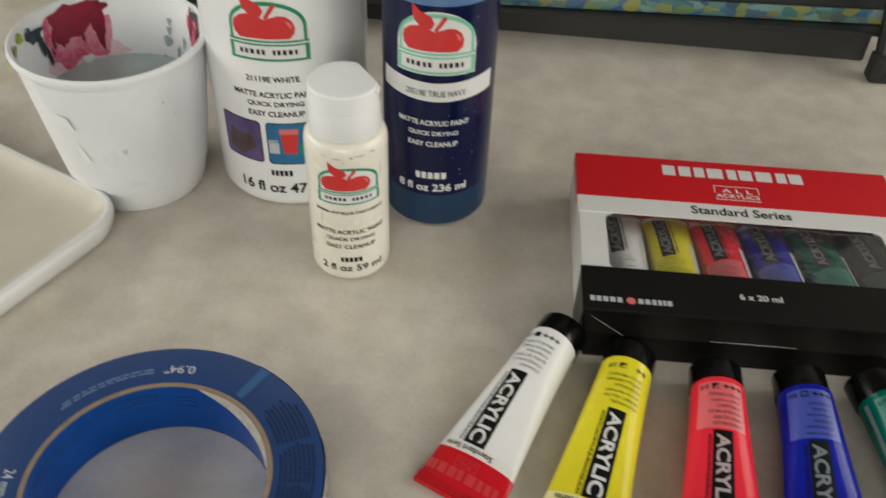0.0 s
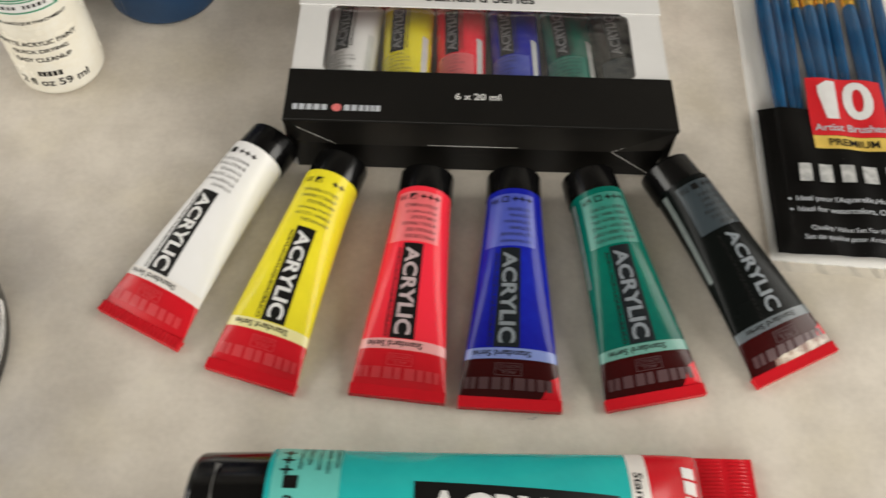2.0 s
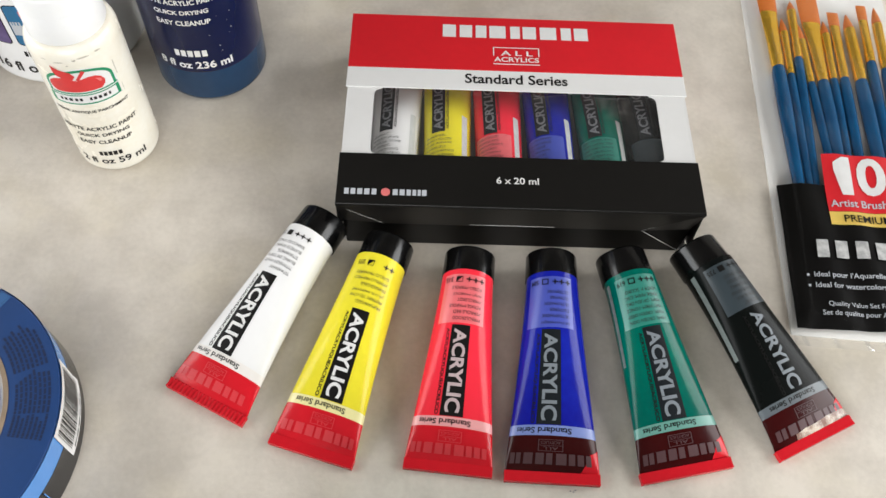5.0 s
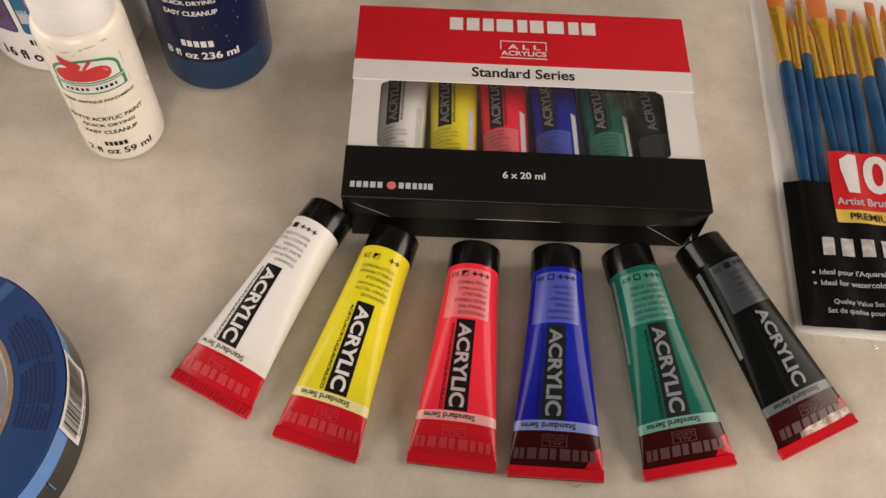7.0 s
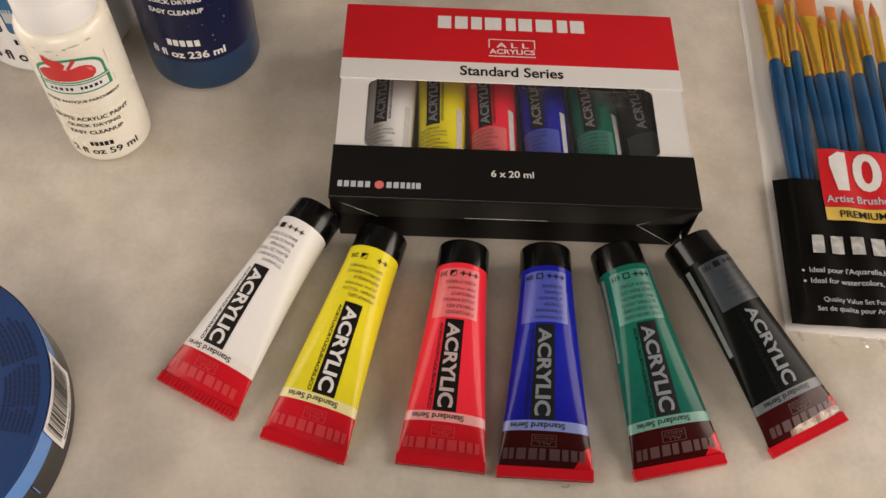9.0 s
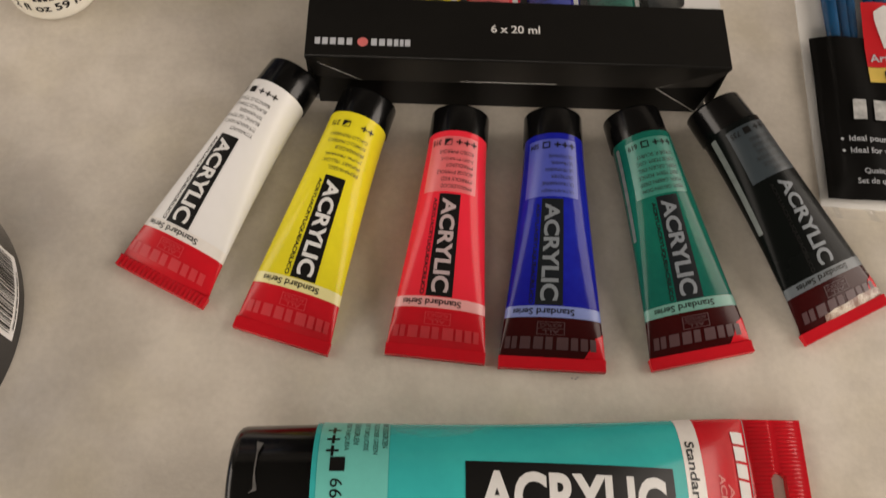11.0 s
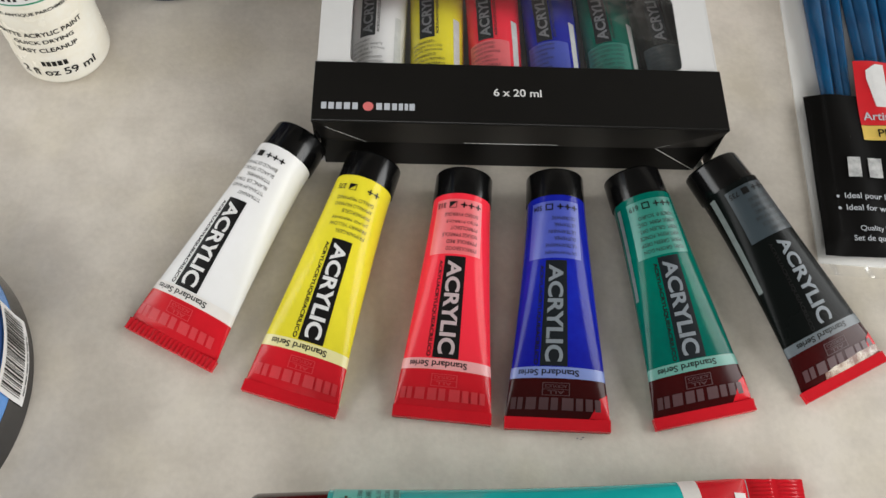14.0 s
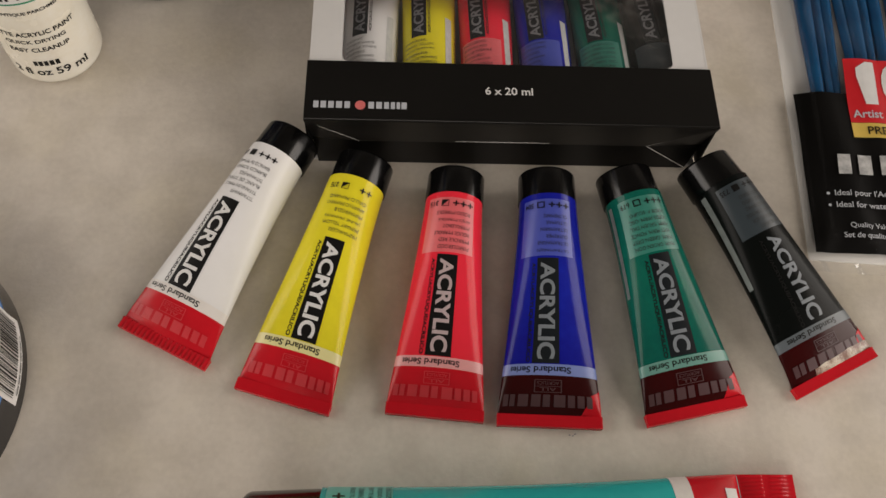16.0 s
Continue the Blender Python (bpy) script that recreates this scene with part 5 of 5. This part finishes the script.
    for i in range(n + 1):
        a = radians(82 - 74 * i / n)
        k = math.sin(math.pi * min(1.0, i / n * 1.0)) ** 0.8
        rows.append([curl.verts.new(((ri - 0.0002 - 0.0019 * k * f) * math.cos(a), (ri - 0.0002 - 0.0019 * k * f) * math.sin(a), h + 0.0001 - 0.004 * f * k)) for f in (0, 0.5, 1)])
    for p, q in zip(rows, rows[1:]):
        for j in range(2):
            curl.faces.new((p[j], p[j + 1], q[j + 1], q[j]))
    part("torn_liner", curl, mat("torn_liner_paper", (0.45, 0.41, 0.34), 0.6, vary=0.15, scale=300), tp, "pale torn edge of the liner")


tape_roll()


# ---- brush set in its sleeve ----
def brush(parent_m, u, tip_v, lean, kind, width, junction, fl, hr):
    """A paintbrush lying flat: bristles up, v is along the sleeve."""
    m = parent_m @ pose(u, junction, 0.0042, 0.8, 0, lean)
    b = thing("paint_brush", m, f"{kind} paintbrush with blue handle, brass ferrule, orange bristles", "paintbrush", "brushes in the sleeve")
    hr *= 1.1
    hn = hr * 0.82
    handle = lathe([(0, -0.130), (hr * 0.4, -0.1295), (hr * 0.55, -0.110), (hr * 0.82, -0.060), (hr, -0.024), (hr * 0.94, -0.004), (hn * 0.95, 0.0)], 20)
    for v in handle.verts:
        v.co = Vector((v.co.x, v.co.z, v.co.y))
    bmesh.ops.reverse_faces(handle, faces=handle.faces[:])
    part("handle", handle, M_HANDLE, b, "glossy blue wooden handle")

    def ferrule(v, a):
        f = max(0.0, v / fl)
        k = f ** 1.4
        w = hn + (width / 2 - hn) * k
        d = hn + (0.0013 - hn) * k if kind == "flat" else hn + (width / 2 - hn) * k
        rib = 0.00024 if (0.05 < f < 0.10 or 0.14 < f < 0.19 or 0.23 < f < 0.26) else 0.0
        if kind == "flat" and 0.80 < f < 0.84 and 0.25 * w < -math.cos(a) * w < 0.9 * w:
            d -= 0.0004
        return ((w + rib) * math.cos(a), v, (d + rib) * math.sin(a))
    part("ferrule", grid(ferrule, -0.001, fl, 0, 2 * math.pi, 30, 24, wrap=True), M_BRASS, b, "brass ferrule with crimp rings")

    def tuft(f, a):
        wig = 1 + 0.03 * math.sin(a * 9)
        if kind == "flat":
            w, d = width / 2 * (1 + 0.10 * math.sin(f * 2.2)), 0.0013 * (1 - 0.75 * f)
        else:
            w, d = width / 2 * max(0.03, math.cos(f * 1.5)), 0.0018 * max(0.04, math.cos(f * 1.5))
        return (w * math.cos(a) * wig, fl - 0.001 + f * (tip_v - fl - junction), d * math.sin(a))
    part("bristles", grid(tuft, 0, 1, 0, 2 * math.pi, 8, 28, wrap=True), M_BRISTLE, b, "orange-brown synthetic bristles")


M_HANDLE = mat("blue_lacquered_wood", (0.003, 0.085, 0.215), 0.14, vary=0.12, scale=50, coat=0.10, spec=0.35, second=(0.002, 0.040, 0.115))
M_BRASS = mat("brass_ferrule", (1.0, 0.58, 0.05), 0.22, 0.74, vary=0.03, scale=60)
M_BRISTLE = mat("orange_bristle", (0.60, 0.17, 0.018), 0.5, vary=0.25, scale=400, second=(0.52, 0.12, 0.012))
SLEEVE = pose(0.2973, 0.2667, 0, 0, 0, -3.5)


def brush_sleeve():
    sl = thing("brush_sleeve", SLEEVE, "clear plastic sleeve with a black printed card", "packaging")
    w, length = 0.0805, 0.2255

    def swell(u, v):
        f = min(1.0, u / 0.010, (w - u) / 0.010, max(0.0, v) / 0.010 + 0.05, max(0.0, length - v) / 0.02 + 0.02)
        f = max(0.0, f)
        wr = 0.0005 * math.sin(v * 130 + u * 60) + 0.0004 * math.sin(u * 330 + v * 40)
        rise = 0.0026 + 0.0056 * min(1.0, max(0.0, v) / 0.13)
        return 0.0010 + f ** 0.5 * (rise + wr) + 0.0003 * math.sin(u * 500) * (1 - f)

    skirt = part("sleeve_front", grid(lambda u, v: (u, v, swell(u, v)), 0, w, -0.0035, length, 48, 110), M_BAG, sl, "glossy wrinkled clear film")
    skirt.visible_shadow = False
    part("sleeve_back", box(0, w, -0.0012, length, 0.0003, 0.0006), M_BAG_BACK, sl, smooth=False).visible_shadow = False
    seal = part("bottom_seal", grid(lambda u, v: (u, v, 0.0010 + 0.0004 * math.sin(u * 700 + v * 300) * math.sin(u * 190 + 1.0)), 0.001, w - 0.001, -0.0062, -0.0012, 90, 6), clear_film("crinkled_seal_film", 0.08, 0.03, 0.15, bump=0.1, bump_scale=200), sl, "crinkled glossy bottom seal")
    seal.visible_shadow = False
    card_at = lambda u, v: (1.03 * u, 1.015 * v + 0.03 * u + 0.0008)  # noqa: E731
    card_z = lambda u, v: (*card_at(u, v), swell(*card_at(u, v)) + 0.00005)  # noqa: E731
    part("printed_card", grid(card_z, 0.0022, 0.0748, 0.0006, 0.0752, 26, 26), M_SLEEVE_INK, sl, "black printed card")
    up = lambda o: (lambda u, v: (*card_at(u, v), swell(*card_at(u, v)) + o))  # noqa: E731
    part("count_panel", grid(up(0.0004), 0.0236, 0.0566, 0.0605, 0.0922, 16, 16), M_RED_CARD, sl, "red count panel")
    part("count_text", lay(text_bm([("0", 0.0388, 0.0695, 0.0518, 0.0905)], 0.03), up(0.0007), 0.004, 0.004), M_INK_WHITE, sl, "large white number")
    part("count_text", lay(poly_bm([[(0.0310, 0.0695), (0.0362, 0.0695), (0.0362, 0.0905), (0.0326, 0.0905), (0.0282, 0.0872), (0.0282, 0.0830), (0.0310, 0.0848)]]), up(0.0007), 0.004, 0.004), M_INK_WHITE, sl, "large white number")
    part("count_words", lay(text_bm([("Artist Brushes", 0.0250, 0.0628, 0.0552, 0.0668)], 0.015), up(0.0007), 0.004), M_INK_PALE, sl)
    part("grade_panel", grid(up(0.0004), 0.0236, 0.0566, 0.0530, 0.0603, 16, 4), M_INK_YELLOW, sl, "ochre grade strip")
    part("grade_text", lay(text_bm([("PREMIUM", 0.0298, 0.0545, 0.0512, 0.0584)], 0.01), up(0.0007), 0.004), M_INK_BLACK, sl)
    part("trade_name", lay(poly_bm(bars(5, 0.0150, 0.0352, 0.0600, 0.0440, 0.62)), up(0.0007), 0.004, 0.004), M_CHALK, sl, "greyish white blocks of the trade name")
    part("use_text", lay(text_bm([("Ideal pour l'Aquarelle,Huile Acrylique", 0.0125, 0.0248, 0.0672, 0.0282), ("Ideal for watercolors, Oils & Acrylics", 0.0125, 0.0194, 0.0672, 0.0228)], 0.01), up(0.0007), 0.004), M_INK_PALE, sl)
    part("use_bullets", lay(poly_bm([[(0.0098 + 0.0007 * math.cos(k), y + 0.0007 * math.sin(k)) for k in range(6)] for y in (0.0264, 0.0210)]), up(0.0007)), M_INK_PALE, sl)
    part("set_text", lay(text_bm([("Quality Value Set For Fine Art &Crafts", 0.0165, 0.0104, 0.0655, 0.0134), ("Set de qualite pour Articles de Beaux Arts", 0.0135, 0.0060, 0.0685, 0.0090)], 0.005), up(0.0007), 0.004), M_INK_PALE, sl)


brush_sleeve()
for u, junction, fl, tip, lean, kind, width, hr in (
        (0.0128, 0.1552, 0.0400, 0.216, 0.6, "flat", 0.0094, 0.0034), (0.0189, 0.1510, 0.0290, 0.192, 0.0, "round", 0.0046, 0.0021), (0.0243, 0.1630, 0.0340, 0.206, -1.5, "round", 0.0050, 0.0024),
        (0.0288, 0.1460, 0.0290, 0.190, 2.4, "round", 0.0046, 0.0021), (0.0350, 0.1473, 0.0415, 0.212, 0.4, "flat", 0.0103, 0.0032), (0.0409, 0.1497, 0.0310, 0.192, -0.9, "round", 0.0046, 0.0022),
        (0.0467, 0.1508, 0.0370, 0.1994, -1.2, "flat", 0.0056, 0.0026), (0.0552, 0.1498, 0.0360, 0.1988, 0.2, "round", 0.0060, 0.0033), (0.0630, 0.1640, 0.0300, 0.2067, -2.0, "flat", 0.0050, 0.0026),
        (0.0702, 0.1596, 0.0320, 0.2060, -1.8, "round", 0.0054, 0.0028)):
    brush(SLEEVE, u, tip, lean, kind, width, junction, fl, hr)


# ---- easel with a canvas, and the dark board behind ----
def easel():
    black = mat("black_painted_steel", (0.018, 0.018, 0.019), 0.35, vary=0.2, scale=60, coat=0.1)
    rubber = mat("scuffed_grey_rubber", (0.034, 0.033, 0.030), 0.7, vary=0.35, scale=150, bump=0.2)
    e = thing("table_easel", pose(0, 0, 0), "black metal tabletop easel with rubber feet", "easel")
    for x in (0.3080, -0.22):
        leg = bmesh.new()
        p, q = Vector((x, 0.5755, 0.006)), Vector((x - 0.02 if x > 0 else x + 0.02, 0.682, 0.36))
        d = q - p
        bmesh.ops.create_cone(leg, segments=20, radius1=0.0052, radius2=0.0052, depth=d.length, cap_ends=True, matrix=Matrix.Translation((p + q) / 2) @ d.to_track_quat("Z", "Y").to_matrix().to_4x4())
        part("leg", leg, black, e)
        part("rubber_foot", box(x - 0.0080, x + 0.0080, 0.5680, 0.5815, 0.0, 0.0185, 0.0020, 2), rubber, e, "scuffed grey rubber foot")
    part("ledge", box(-0.24, 0.330, 0.5850, 0.6060, 0.0252, 0.0282, 0.0006, 1), black, e)
    rear = bmesh.new()
    p, q = Vector((0.04, 0.82, 0.004)), Vector((0.04, 0.697, 0.36))
    d = q - p
    bmesh.ops.create_cone(rear, segments=16, radius1=0.0052, radius2=0.0052, depth=d.length, cap_ends=True, matrix=Matrix.Translation((p + q) / 2) @ d.to_track_quat("Z", "Y").to_matrix().to_4x4())
    part("rear_leg", rear, black, e)
    part("head_bar", box(-0.21, 0.29, 0.677, 0.694, 0.352, 0.366, 0.001, 1), black, e)


def canvas():
    c = thing("painted_canvas", pose(0.03, 0.5880, 0.0286, -16, 0, 1.8), "canvas with dark front and blue-green-yellow painted lower edge", "canvas")
    m = bpy.data.materials.new("daubed_edge_paint")
    m.use_nodes = True
    nt = m.node_tree
    b = nt.nodes["Principled BSDF"]
    tc, vo, n1, ramp = nt.nodes.new("ShaderNodeTexCoord"), nt.nodes.new("ShaderNodeTexVoronoi"), nt.nodes.new("ShaderNodeTexNoise"), nt.nodes.new("ShaderNodeValToRGB")
    mp = nt.nodes.new("ShaderNodeMapping")
    mp.inputs["Scale"].default_value = (38, 70, 70)
    n1.inputs["Scale"].default_value = 70
    mix = nt.nodes.new("ShaderNodeMix")
    mix.data_type = "VECTOR"
    mix.inputs[0].default_value = 0.35
    nt.links.new(tc.outputs["Object"], mp.inputs[0])
    nt.links.new(tc.outputs["Object"], n1.inputs["Vector"])
    nt.links.new(mp.outputs[0], mix.inputs[4])
    nt.links.new(n1.outputs[1], mix.inputs[5])
    nt.links.new(mix.outputs[1], vo.inputs["Vector"])
    nt.links.new(vo.outputs["Color"], ramp.inputs[0])
    cols = ((0.0, (0.012, 0.035, 0.11)), (0.22, (0.03, 0.09, 0.19)), (0.38, (0.03, 0.12, 0.10)), (0.52, (0.13, 0.23, 0.22)), (0.64, (0.015, 0.05, 0.08)), (0.74, (0.24, 0.22, 0.045)), (0.86, (0.07, 0.15, 0.06)), (1.0, (0.24, 0.28, 0.28)))
    els = ramp.color_ramp.elements
    els[0].position, els[0].color = cols[0][0], rgb(cols[0][1])
    els[1].position, els[1].color = cols[-1][0], rgb(cols[-1][1])
    for p, col in cols[1:-1]:
        el = els.new(p)
        el.color = rgb(col)
    nt.links.new(ramp.outputs[0], b.inputs["Base Color"])
    b.inputs["Roughness"].default_value = 0.45
    dark = mat("black_canvas_paint", (0.016, 0.018, 0.018), 0.5, vary=0.2, scale=30, bump=0.3, bump_scale=700)
    part("canvas_front", box(-0.22, 0.36, 0.0, 0.018, 0.0095, 0.30, 0.0015, 2), dark, c, "dark painted canvas front")
    part("canvas_edge", box(-0.22, 0.36, -0.0012, 0.0175, 0.0, 0.0095, 0.0010, 2), m, c, "daubed colourful lower edge")


def board():
    bd = thing("dark_board", pose(0.02, 0.6078, 0, 0, 0, -2.0), "dark grey board standing on the table under the easel", "board")
    grey = mat("dark_grey_board_paint", (0.034, 0.033, 0.030), 0.6, vary=0.15, scale=20, bump=0.1)
    part("board_face", box(-0.30, 0.285, 0.0, 0.012, 0.0, 0.0248, 0.001, 1), grey, bd)


easel()
canvas()
board()
